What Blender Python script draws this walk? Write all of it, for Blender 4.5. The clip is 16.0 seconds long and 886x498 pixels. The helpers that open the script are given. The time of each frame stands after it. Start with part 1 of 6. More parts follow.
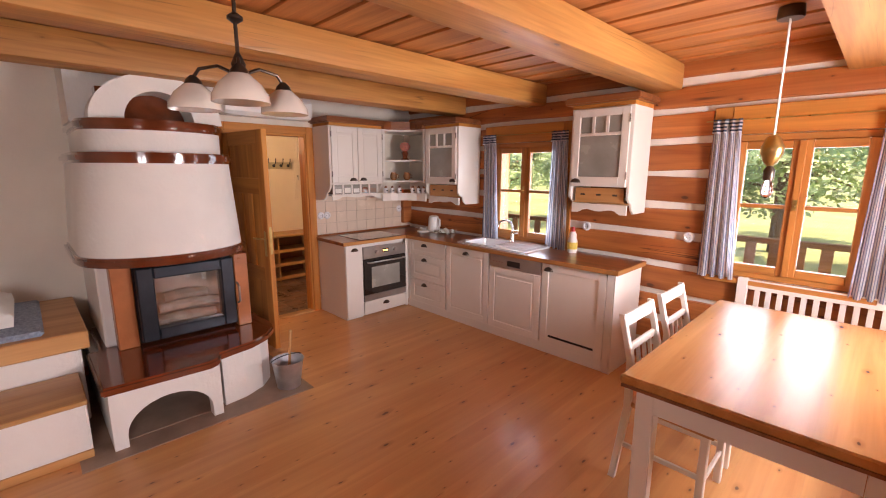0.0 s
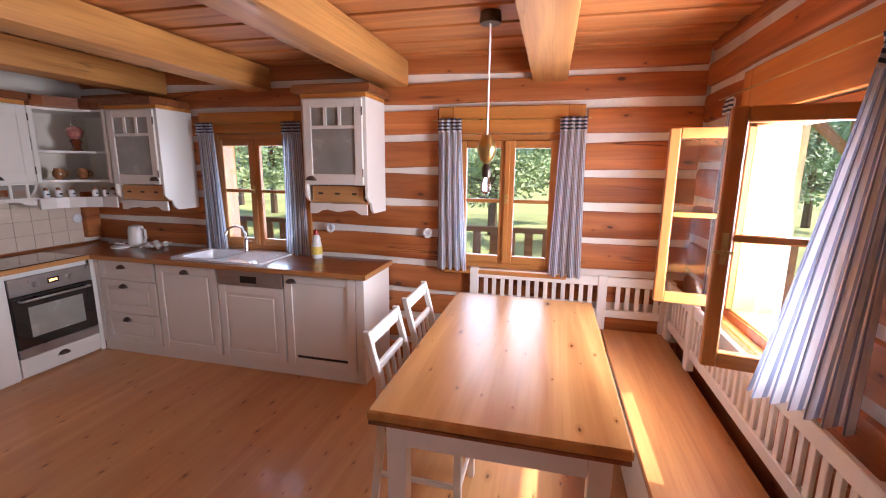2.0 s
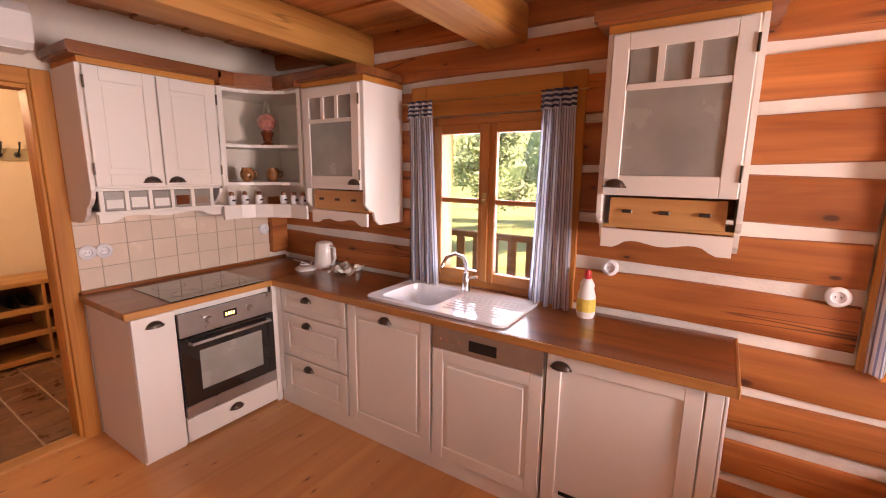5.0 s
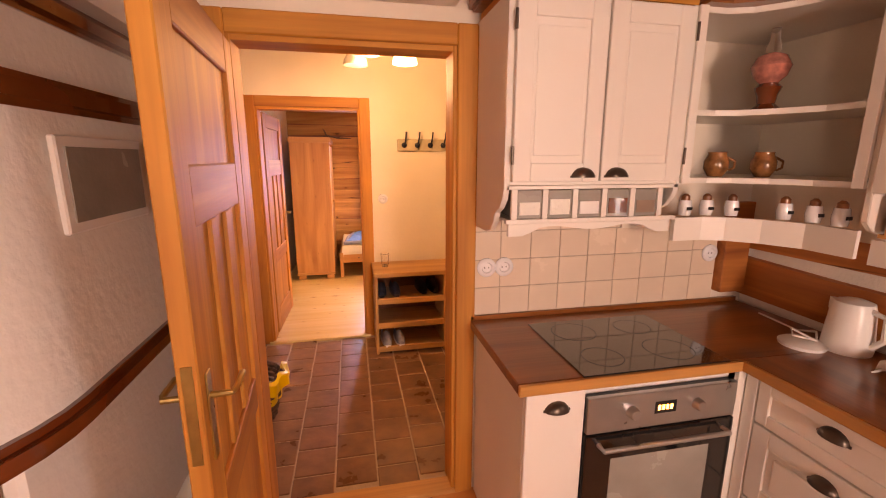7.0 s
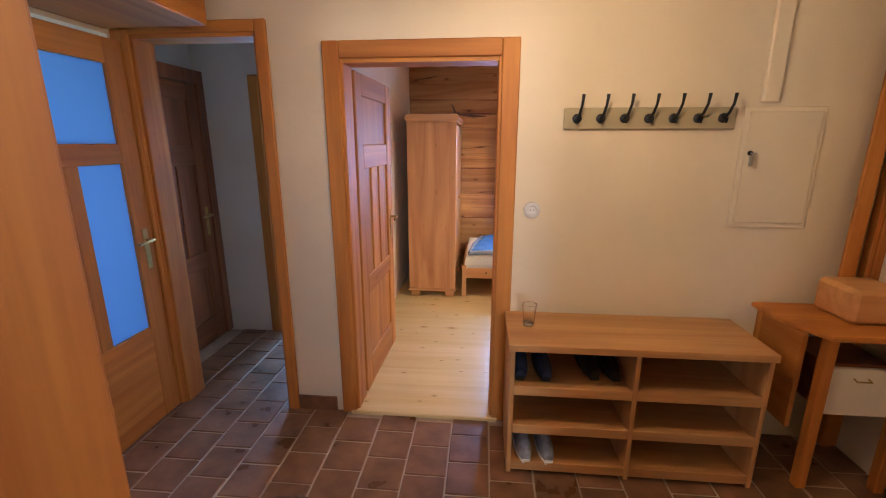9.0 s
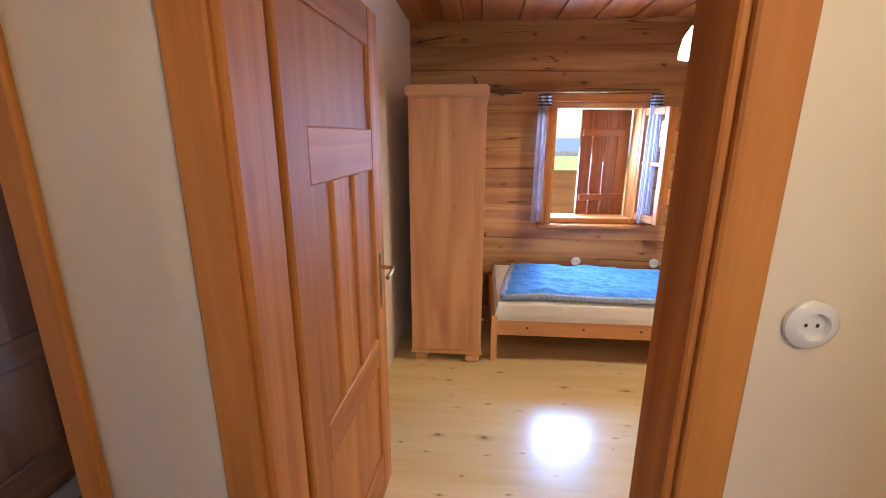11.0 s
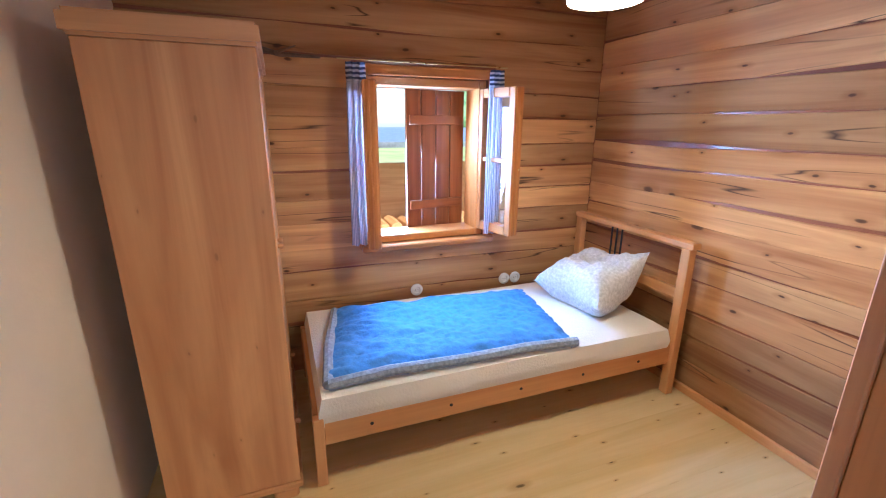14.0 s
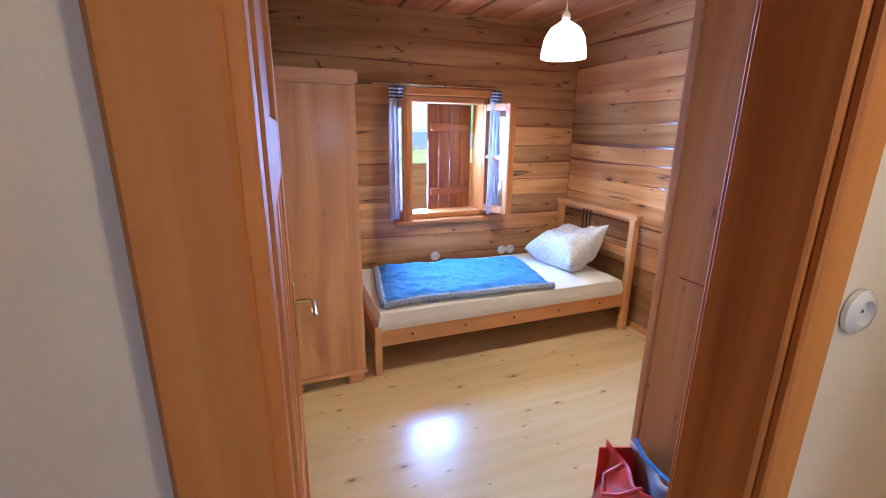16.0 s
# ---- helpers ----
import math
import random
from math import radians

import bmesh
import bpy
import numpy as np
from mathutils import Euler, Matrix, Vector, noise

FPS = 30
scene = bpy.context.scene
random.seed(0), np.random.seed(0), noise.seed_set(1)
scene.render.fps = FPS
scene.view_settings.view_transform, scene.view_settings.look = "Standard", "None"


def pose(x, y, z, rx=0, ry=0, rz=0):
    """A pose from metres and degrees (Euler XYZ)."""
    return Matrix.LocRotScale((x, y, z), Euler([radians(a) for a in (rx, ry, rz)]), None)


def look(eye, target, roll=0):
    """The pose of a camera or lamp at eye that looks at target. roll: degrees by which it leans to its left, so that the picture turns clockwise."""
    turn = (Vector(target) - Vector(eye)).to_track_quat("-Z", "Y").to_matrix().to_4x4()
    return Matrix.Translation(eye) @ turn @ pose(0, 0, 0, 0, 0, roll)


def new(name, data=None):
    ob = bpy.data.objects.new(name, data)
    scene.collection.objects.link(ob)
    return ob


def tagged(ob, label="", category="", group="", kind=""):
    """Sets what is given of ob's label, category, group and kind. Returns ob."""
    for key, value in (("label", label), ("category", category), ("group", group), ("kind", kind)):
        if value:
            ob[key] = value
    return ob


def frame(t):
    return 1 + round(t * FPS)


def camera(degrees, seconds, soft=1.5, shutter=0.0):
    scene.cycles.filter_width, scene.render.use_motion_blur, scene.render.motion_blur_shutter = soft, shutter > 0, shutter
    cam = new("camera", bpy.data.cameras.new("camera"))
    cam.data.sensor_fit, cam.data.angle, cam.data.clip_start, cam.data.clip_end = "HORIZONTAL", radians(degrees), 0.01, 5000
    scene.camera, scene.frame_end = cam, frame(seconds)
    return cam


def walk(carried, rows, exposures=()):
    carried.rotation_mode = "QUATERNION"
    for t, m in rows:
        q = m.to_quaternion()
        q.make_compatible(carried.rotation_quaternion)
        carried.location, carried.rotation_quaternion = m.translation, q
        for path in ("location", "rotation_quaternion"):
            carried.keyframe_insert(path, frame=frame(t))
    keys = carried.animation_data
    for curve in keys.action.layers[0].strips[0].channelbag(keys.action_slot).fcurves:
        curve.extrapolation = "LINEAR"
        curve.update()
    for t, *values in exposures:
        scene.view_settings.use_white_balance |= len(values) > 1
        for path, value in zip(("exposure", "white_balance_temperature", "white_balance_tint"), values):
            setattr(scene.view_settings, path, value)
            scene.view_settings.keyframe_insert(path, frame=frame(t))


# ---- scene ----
cam = camera(91.8, 16.0, soft=1.1)
PATH = [
    (0.0, 0.0, 0.0, 1.65, -44.36, -10.57, -0.2),
    (0.5, 0.026, -0.012, 1.652, -57.48, -10.72, -0.2),
    (1.0, 0.086, -0.013, 1.649, -67.75, -10.65, -0.32),
    (1.5, 0.248, 0.023, 1.644, -74.49, -10.78, -0.53),
    (2.0, 0.442, 0.088, 1.653, -75.92, -10.85, -0.58),
    (2.5, 0.621, 0.268, 1.652, -76.31, -11.01, -0.63),
    (3.0, 0.796, 0.473, 1.65, -76.35, -11.04, -0.58),
    (5.5, 1.648, 1.761, 1.591, -46.31, -10.44, -0.52),
    (6.0, 1.75, 2.056, 1.583, -33.93, -10.53, -0.31),
    (6.5, 1.86, 2.402, 1.581, -22.47, -10.75, -0.31),
    (7.0, 1.878, 2.764, 1.58, -11.96, -11.9, -0.08),
    (7.5, 1.948, 3.102, 1.575, -4.93, -12.88, 0.03),
    (8.0, 1.955, 3.472, 1.562, 1.13, -13.53, 0.02),
    (8.5, 1.902, 3.866, 1.58, 3.87, -13.83, -0.05),
    (9.0, 1.885, 4.267, 1.579, 5.26, -13.97, -0.05),
    (9.5, 1.8, 4.674, 1.584, 5.76, -14.34, -0.09),
    (12.0, 1.533, 6.355, 1.52, 1.43, -15.51, -0.1),
    (12.5, 1.527, 6.579, 1.545, -6.83, -16.59, -0.2),
    (13.0, 1.62, 6.805, 1.54, -14.3, -16.4, -0.4),
    (13.5, 1.652, 6.925, 1.529, -18.08, -16.12, -0.4),
    (14.0, 1.654, 6.929, 1.536, -20.69, -16.05, -0.4),
    (14.5, 1.557, 6.774, 1.555, -22.06, -15.94, -0.5),
    (15.0, 1.404, 6.499, 1.527, -22.59, -15.31, -0.5),
    (15.5, 1.273, 6.25, 1.508, -23.02, -14.7, -0.5),
    (16.0, 1.191, 6.101, 1.544, -21.13, -15.46, -0.6),
]
EXPOSURES = [(0.0, 1.4, 7800, 30), (0.5, 1.05, 7700, 31), (1.0, 0.95, 7300, 28), (2.0, 1.05, 6500, 24), (3.0, 0.7, 6400, 24), (5.5, 1.65, 9400, 42), (6.5, 1.45, 11000, 42), (7.0, 1.6, 13000, 50), (7.5, 1.45, 14500, 58), (8.0, 1.5, 13500, 58), (8.5, 1.25, 8800, 32), (9.0, 1.15, 6300, 16), (9.5, 1.35, 6000, 11), (12.0, 0.85, 6200, 12), (13.0, 1.05, 5200, 10), (14.0, 1.0, 5400, 10), (14.5, 1.05, 5800, 11), (15.5, 0.85, 5900, 12), (16.0, 1.0, 5200, 11)]
walk(cam, [(t, pose(x, y, z, 90 + pitch, roll, yaw)) for t, x, y, z, yaw, pitch, roll in PATH], EXPOSURES)

# ---- light ----
SUN_ELEV, SUN_ROT = radians(46.5), radians(163)
world = bpy.data.worlds.new("sky")
scene.world = world
world.use_nodes = True
wn = world.node_tree
sky = wn.nodes.new("ShaderNodeTexSky")
sky.sky_type, sky.sun_disc = "NISHITA", False
sky.sun_elevation, sky.sun_rotation = SUN_ELEV, SUN_ROT
wn.links.new(sky.outputs[0], wn.nodes["Background"].inputs[0])
wn.nodes["Background"].inputs[1].default_value = 0.15


def lamp(name, kind, energy, color, m, size=0.1, size_y=None, angle=0.0):
    d = bpy.data.lights.new(name, kind)
    d.energy, d.color = energy, color
    if kind == "AREA":
        d.shape, d.size, d.size_y = "RECTANGLE", size, size_y or size
    elif kind == "SUN":
        d.angle = angle
    else:
        d.shadow_soft_size = size
    ob = new(name, d)
    ob.matrix_world = m
    return ob


lamp("sun", "SUN", 5.0, (1, 0.93, 0.82), look((5.3, -9.9, 10.9), (2.6, -0.9, 1.0)), angle=radians(0.5))
# the sky's light in the window openings
lamp("sky_light", "AREA", 8, (0.55, 0.77, 1.0), look((4.02, 0.42, 1.4), (0, 0.42, 1.2)), 0.7, 0.9)
lamp("sky_light", "AREA", 8, (0.55, 0.77, 1.0), look((4.02, 2.64, 1.4), (0, 2.64, 1.2)), 0.7, 0.9)
lamp("sky_light", "AREA", 50, (0.78, 0.89, 1.0), look((2.58, -1.14, 1.4), (2.58, 3, 1.0)), 0.8, 0.95)
lamp("sky_light", "AREA", 34, (0.76, 0.88, 1.0), look((-1.05, -1.14, 1.4), (-1.05, 3, 1.0)), 1.0, 0.95)
lamp("sky_light", "AREA", 4.5, (0.34, 0.60, 1.0), look((-1.1, 5.9, 1.3), (0, 5.9, 1.2)), 0.9, 1.9)
lamp("sky_light", "AREA", 66, (0.32, 0.53, 1.0), look((2.46, 9.77, 1.28), (2.5, 6, 0.6)), 0.55, 0.8)
lamp("sky_light", "AREA", 34, (0.22, 0.50, 1.0), look((0.25, 8.9, 1.3), (0.3, 6, 0.4)), 0.4, 0.8)
lamp("bulb_light", "POINT", 9, (1.0, 0.76, 0.48), pose(2.05, 5.5, 2.06), 0.07)
lamp("bulb_light", "POINT", 21, (1.0, 0.86, 0.60), pose(2.69, 8.2, 1.965), 0.04)


# ---- materials ----
def nodes_of(name):
    m = bpy.data.materials.new(name)
    m.use_nodes = True
    t = m.node_tree
    return m, t, t.nodes["Principled BSDF"]


def add(t, kind, **values):
    n = t.nodes.new(kind)
    for k, v in values.items():
        n.inputs[k].default_value = v
    return n


def coords(t, scale):
    tc, oi = t.nodes.new("ShaderNodeTexCoord"), t.nodes.new("ShaderNodeObjectInfo")
    mul = t.nodes.new("ShaderNodeVectorMath")
    mul.operation = "MULTIPLY_ADD"
    t.links.new(oi.outputs["Random"], mul.inputs[0])
    mul.inputs[1].default_value = (31, 17, 23)
    t.links.new(tc.outputs["Object"], mul.inputs[2])
    mp = t.nodes.new("ShaderNodeMapping")
    mp.inputs["Scale"].default_value = scale
    t.links.new(mul.outputs[0], mp.inputs[0])
    return mp.outputs[0], oi.outputs["Random"], mul.outputs[0]


def ramp(t, fac, stops):
    r = t.nodes.new("ShaderNodeValToRGB")
    while len(r.color_ramp.elements) < len(stops):
        r.color_ramp.elements.new(0.5)
    for e, (p, c) in zip(r.color_ramp.elements, stops):
        e.position, e.color = p, (*c, 1)
    t.links.new(fac, r.inputs[0])
    return r.outputs[0]


def mix(t, kind, fac, a, b):
    n = t.nodes.new("ShaderNodeMix")
    n.data_type, n.blend_type = "RGBA", kind
    for sock, v in ((n.inputs["Factor"], fac), (n.inputs["A"], a), (n.inputs["B"], b)):
        if isinstance(v, (int, float)):
            sock.default_value = v
        elif isinstance(v, tuple):
            sock.default_value = (*v, 1)
        else:
            t.links.new(v, sock)
    return n.outputs["Result"]


def bump(t, bsdf, height, strength=0.2, dist=0.01):
    b = add(t, "ShaderNodeBump", Strength=strength, Distance=dist)
    t.links.new(height, b.inputs["Height"])
    t.links.new(b.outputs[0], bsdf.inputs["Normal"])


def wood(name, dark, light, axis="x", rough=0.45, knots=0.0, coat=0.0, cracks=0.0, vary=0.25, fine=1.0, streak=0.35, ksize=1.0, depth=None, dens=1.0):
    """Timber with its grain along one axis of the object, knots and drying cracks where wanted."""
    m, t, p = nodes_of(name)
    i = "xyz".index(axis)
    sc = [7.0, 7.0, 7.0]
    sc[i] = 0.5
    v, rnd, raw = coords(t, sc)
    n1 = add(t, "ShaderNodeTexNoise", Scale=1.0, Detail=4.0, Distortion=1.2)
    t.links.new(v, n1.inputs["Vector"])
    col = ramp(t, n1.outputs["Fac"], [(0.28, dark), (0.5, tuple((a + b) / 2 for a, b in zip(dark, light))), (0.72, light)])
    sf = [70.0 * fine, 70.0 * fine, 70.0 * fine]
    sf[i] = 2.5
    mp = add(t, "ShaderNodeMapping", Scale=tuple(sf))
    t.links.new(raw, mp.inputs[0])
    n2 = add(t, "ShaderNodeTexNoise", Scale=1.0, Detail=3.0)
    t.links.new(mp.outputs[0], n2.inputs["Vector"])
    col = mix(t, "MULTIPLY", streak, col, ramp(t, n2.outputs["Fac"], [(0.3, (0.62, 0.55, 0.5)), (0.6, (1, 1, 1))]))
    if vary:
        mr = add(t, "ShaderNodeMapRange")
        mr.inputs["To Min"].default_value, mr.inputs["To Max"].default_value = 1 - vary, 1 + vary * 0.6
        t.links.new(rnd, mr.inputs["Value"])
        hs = t.nodes.new("ShaderNodeHueSaturation")
        t.links.new(mr.outputs[0], hs.inputs["Value"])
        t.links.new(col, hs.inputs["Color"])
        col = hs.outputs[0]
    if knots:
        ks = [5.0 * dens, 5.0 * dens, 5.0 * dens]
        ks[i] = 2.2 * dens
        mk = add(t, "ShaderNodeMapping", Scale=tuple(ks))
        t.links.new(raw, mk.inputs[0])
        wob = add(t, "ShaderNodeTexNoise", Scale=2.5, Detail=2.0)
        t.links.new(mk.outputs[0], wob.inputs["Vector"])
        warp = mix(t, "LINEAR_LIGHT", 0.06, mk.outputs[0], wob.outputs["Color"])
        vo = add(t, "ShaderNodeTexVoronoi", Scale=1.0, Randomness=1.0)
        if depth:
            vo.voronoi_dimensions = "2D"
            apart, joined = t.nodes.new("ShaderNodeSeparateXYZ"), t.nodes.new("ShaderNodeCombineXYZ")
            t.links.new(warp, apart.inputs[0])
            for slot, ax in enumerate(q for q in "xyz" if q != depth):
                t.links.new(apart.outputs["xyz".index(ax)], joined.inputs[slot])
            warp = joined.outputs[0]
        t.links.new(warp, vo.inputs["Vector"])
        size = add(t, "ShaderNodeMapRange")
        size.inputs["To Min"].default_value, size.inputs["To Max"].default_value = 0.7, 6.0
        t.links.new(vo.outputs["Color"], size.inputs["Value"])
        far = t.nodes.new("ShaderNodeMath")
        far.operation = "MULTIPLY"
        t.links.new(vo.outputs["Distance"], far.inputs[0])
        t.links.new(size.outputs[0], far.inputs[1])
        halo = ramp(t, far.outputs[0], [(0.0, (0.55, 0.45, 0.38)), (0.16 * ksize, (0.78, 0.70, 0.62)), (0.30 * ksize, (1, 1, 1))])
        col = mix(t, "MULTIPLY", 0.7 * min(1, knots), col, halo)
        k = ramp(t, far.outputs[0], [(0.0, (1, 1, 1)), (0.06 * ksize, (0.85, 0.85, 0.85)), (0.10 * ksize, (0, 0, 0))])
        col = mix(t, "MIX", mix(t, "MULTIPLY", 1.0, k, (min(1, knots),) * 3), col, tuple(c * 0.22 for c in dark))
    height = n2.outputs["Fac"]
    if cracks:
        cs = [7.0, 7.0, 7.0]
        cs[i] = 0.35
        mc = add(t, "ShaderNodeMapping", Scale=tuple(cs))
        t.links.new(raw, mc.inputs[0])
        vc = add(t, "ShaderNodeTexNoise", Scale=1.0, Detail=2.0, Distortion=0.1)
        t.links.new(mc.outputs[0], vc.inputs["Vector"])
        c = ramp(t, vc.outputs["Fac"], [(0.492, (0, 0, 0)), (0.5, (cracks, cracks, cracks)), (0.508, (0, 0, 0))])
        gate = add(t, "ShaderNodeTexNoise", Scale=1.7, Detail=1.0)
        t.links.new(raw, gate.inputs["Vector"])
        c = mix(t, "MULTIPLY", 1.0, c, ramp(t, gate.outputs["Fac"], [(0.5, (0, 0, 0)), (0.58, (1, 1, 1))]))
        col = mix(t, "MIX", c, col, tuple(q * 0.12 for q in dark))
    t.links.new(col, p.inputs["Base Color"])
    p.inputs["Roughness"].default_value = rough
    if coat:
        p.inputs["Coat Weight"].default_value, p.inputs["Coat Roughness"].default_value = coat, 0.12
    bump(t, p, height, 0.12, 0.004)
    return m


def paint(name, col, rough=0.5, var=0.06, scale=3.0, relief=0.08, fine=60.0, metal=0.0, coat=0.0):
    """A coated, cast or plastered surface: base colour with stains at two scales and a fine relief."""
    m, t, p = nodes_of(name)
    v, rnd, raw = coords(t, (1, 1, 1))
    n1 = add(t, "ShaderNodeTexNoise", Scale=scale, Detail=5.0)
    t.links.new(v, n1.inputs["Vector"])
    c = ramp(t, n1.outputs["Fac"], [(0.3, tuple(x * (1 - var) for x in col)), (0.7, tuple(min(1, x * (1 + var)) for x in col))])
    t.links.new(c, p.inputs["Base Color"])
    n2 = add(t, "ShaderNodeTexNoise", Scale=fine, Detail=3.0)
    t.links.new(v, n2.inputs["Vector"])
    r = add(t, "ShaderNodeMapRange")
    r.inputs["To Min"].default_value, r.inputs["To Max"].default_value = max(0.02, rough - 0.08), min(1, rough + 0.08)
    t.links.new(n1.outputs["Fac"], r.inputs["Value"])
    t.links.new(r.outputs[0], p.inputs["Roughness"])
    p.inputs["Metallic"].default_value = metal
    p.inputs["Coat Weight"].default_value = coat
    if relief:
        bump(t, p, n2.outputs["Fac"], relief, 0.01)
    return m


def glass_mat(name, tint=(1, 1, 1), rough=0.0):
    m, t, p = nodes_of(name)
    p.inputs["Base Color"].default_value = (*tint, 1)
    p.inputs["Transmission Weight"].default_value = 1.0
    p.inputs["Roughness"].default_value = rough
    p.inputs["IOR"].default_value = 1.45
    return m


def thin_glass(name, gloss=0.06):
    m, t, p = nodes_of(name)
    tr, gl, mx = t.nodes.new("ShaderNodeBsdfTransparent"), t.nodes.new("ShaderNodeBsdfGlossy"), t.nodes.new("ShaderNodeMixShader")
    gl.inputs["Roughness"].default_value = 0.01
    mx.inputs[0].default_value = gloss
    t.links.new(tr.outputs[0], mx.inputs[1])
    t.links.new(gl.outputs[0], mx.inputs[2])
    t.links.new(mx.outputs[0], t.nodes["Material Output"].inputs[0])
    return m


def glow(name, col, strength):
    m, t, p = nodes_of(name)
    p.inputs["Base Color"].default_value = (0.9, 0.88, 0.85, 1)
    p.inputs["Emission Color"].default_value = (*col, 1)
    p.inputs["Emission Strength"].default_value = strength
    return m


def striped(name, a, b, n, thin=0.45, rough=0.85, sheer=0.4, along=0):
    """Woven cloth with stripes along its length; light shines through it."""
    m, t, p = nodes_of(name)
    tc = t.nodes.new("ShaderNodeTexCoord")
    sp = t.nodes.new("ShaderNodeSeparateXYZ")
    t.links.new(tc.outputs["UV"], sp.inputs[0])
    mu = t.nodes.new("ShaderNodeMath")
    mu.operation, mu.inputs[1].default_value = "MULTIPLY", n
    t.links.new(sp.outputs[along], mu.inputs[0])
    fr = t.nodes.new("ShaderNodeMath")
    fr.operation = "FRACT"
    t.links.new(mu.outputs[0], fr.inputs[0])
    c = ramp(t, fr.outputs[0], [(thin - 0.05, a), (thin + 0.05, b), (0.95, b), (1.0, a)])
    t.links.new(c, p.inputs["Base Color"])
    p.inputs["Roughness"].default_value = rough
    tl, mx = t.nodes.new("ShaderNodeBsdfTranslucent"), t.nodes.new("ShaderNodeMixShader")
    t.links.new(c, tl.inputs[0])
    mx.inputs[0].default_value = sheer
    t.links.new(p.outputs[0], mx.inputs[1])
    t.links.new(tl.outputs[0], mx.inputs[2])
    t.links.new(mx.outputs[0], t.nodes["Material Output"].inputs[0])
    return m


WHITE = paint("white_lacquer", (0.80, 0.76, 0.70), 0.38, 0.03, 2.0, 0.03)
PLASTER = paint("plaster", (0.78, 0.70, 0.60), 0.9, 0.05, 2.5, 0.10, 40)
HALL_PLASTER = paint("hall_plaster", (0.80, 0.72, 0.58), 0.9, 0.06, 1.6, 0.10, 40)
CHINK = paint("chinking", (0.78, 0.73, 0.66), 0.92, 0.08, 6.0, 0.4, 50)
STOVE_WHITE = paint("stove_plaster", (0.82, 0.79, 0.74), 0.85, 0.04, 3.0, 0.35, 35)
LOG_D, LOG_L = (0.30, 0.075, 0.017), (0.62, 0.21, 0.055)
LOG = {a: wood("log_" + a, LOG_D, LOG_L, a, 0.55, 1.0, 0.05, 0.95, 0.24, streak=0.35, ksize=1.1, depth="yx"["xy".index(a)]) for a in "xy"}
PALE = {a: wood("pale_log_" + a, (0.36, 0.145, 0.045), (0.72, 0.42, 0.17), a, 0.85, 1.0, 0.0, 0.95, 0.42, streak=0.2, ksize=1.1, depth="yx"["xy".index(a)]) for a in "xy"}
BEAM = {a: wood("beam_" + a, (0.46, 0.18, 0.04), (0.68, 0.33, 0.09), a, 0.55, 0.7, 0.05, 0.5, 0.12, streak=0.4, ksize=0.9) for a in "xy"}
BOARD = {a: wood("ceiling_board_" + a, (0.40, 0.13, 0.035), (0.66, 0.28, 0.09), a, 0.5, 0.8, 0.1, 0.3, 0.2) for a in "xy"}
FLOOR = wood("floor_board", (0.58, 0.25, 0.085), (0.72, 0.36, 0.14), "x", 0.36, 1.0, 0.15, 0.0, 0.05, streak=0.10, ksize=0.95, depth="z", dens=1.25)
BED_FLOOR = wood("pale_floor_board", (0.70, 0.51, 0.23), (0.82, 0.65, 0.35), "x", 0.27, 1.0, 0.3, 0.0, 0.05, streak=0.10, ksize=0.8, depth="z", dens=1.2)
FRAME = {a: wood("door_wood_" + a, (0.42, 0.135, 0.022), (0.68, 0.29, 0.058), a, 0.6, 0.7, 0.0, 0.0, 0.14, streak=0.25, ksize=0.8) for a in "xyz"}
DARK = {a: wood("dark_wood_" + a, (0.16, 0.045, 0.015), (0.36, 0.12, 0.04), a, 0.35, 0.0, 0.3, 0.0, 0.12) for a in "xyz"}
SASH = {a: wood("sash_wood_" + a, (0.42, 0.14, 0.03), (0.67, 0.30, 0.08), a, 0.4, 0.0, 0.2, 0.0, 0.1) for a in "xyz"}
WORKTOP = {a: wood("worktop_" + a, (0.14, 0.038, 0.010), (0.36, 0.11, 0.028), a, 0.28, 0.0, 0.4, 0.0, 0.05) for a in "xy"}
EDGE = {a: wood("worktop_edge_" + a, (0.42, 0.17, 0.05), (0.6, 0.28, 0.09), a, 0.4) for a in "xy"}
TABLE = wood("table_wood", (0.42, 0.17, 0.05), (0.62, 0.31, 0.105), "x", 0.27, 1.0, 0.0, 0.0, 0.0, streak=0.18, ksize=0.85, depth="z", dens=1.4)
SEAT = {a: wood("bench_wood_" + a, (0.42, 0.16, 0.05), (0.64, 0.31, 0.11), a, 0.35, 0.5, 0.25) for a in "xy"}
OAK = {a: wood("beech_" + a, (0.50, 0.24, 0.08), (0.68, 0.38, 0.15), a, 0.42, 0.0, 0.15, 0.0, 0.06) for a in "xyz"}
PINE = {a: wood("pine_" + a, (0.54, 0.245, 0.08), (0.75, 0.41, 0.165), a, 0.45, 0.6, 0.1, 0.0, 0.08, streak=0.15, ksize=0.7) for a in "xyz"}
PINE_SIDE = wood("pine_side", (0.56, 0.25, 0.09), (0.76, 0.42, 0.18), "z", 0.5, 0.7, 0.05, 0.0, 0.0, streak=0.2, ksize=0.55, depth="x")
PINE_FIGURE = wood("figured_pine", (0.46, 0.185, 0.06), (0.76, 0.41, 0.17), "z", 0.5, 0.35, 0.05, 0.0, 0.0, streak=0.12, ksize=0.5, depth="y")
GLAZE = paint("brown_glaze", (0.16, 0.035, 0.012), 0.12, 0.25, 9.0, 0.03, 30, 0.0, 1.0)
BRICK_TILE = paint("orange_tile", (0.42, 0.14, 0.05), 0.3, 0.2, 6.0, 0.1)
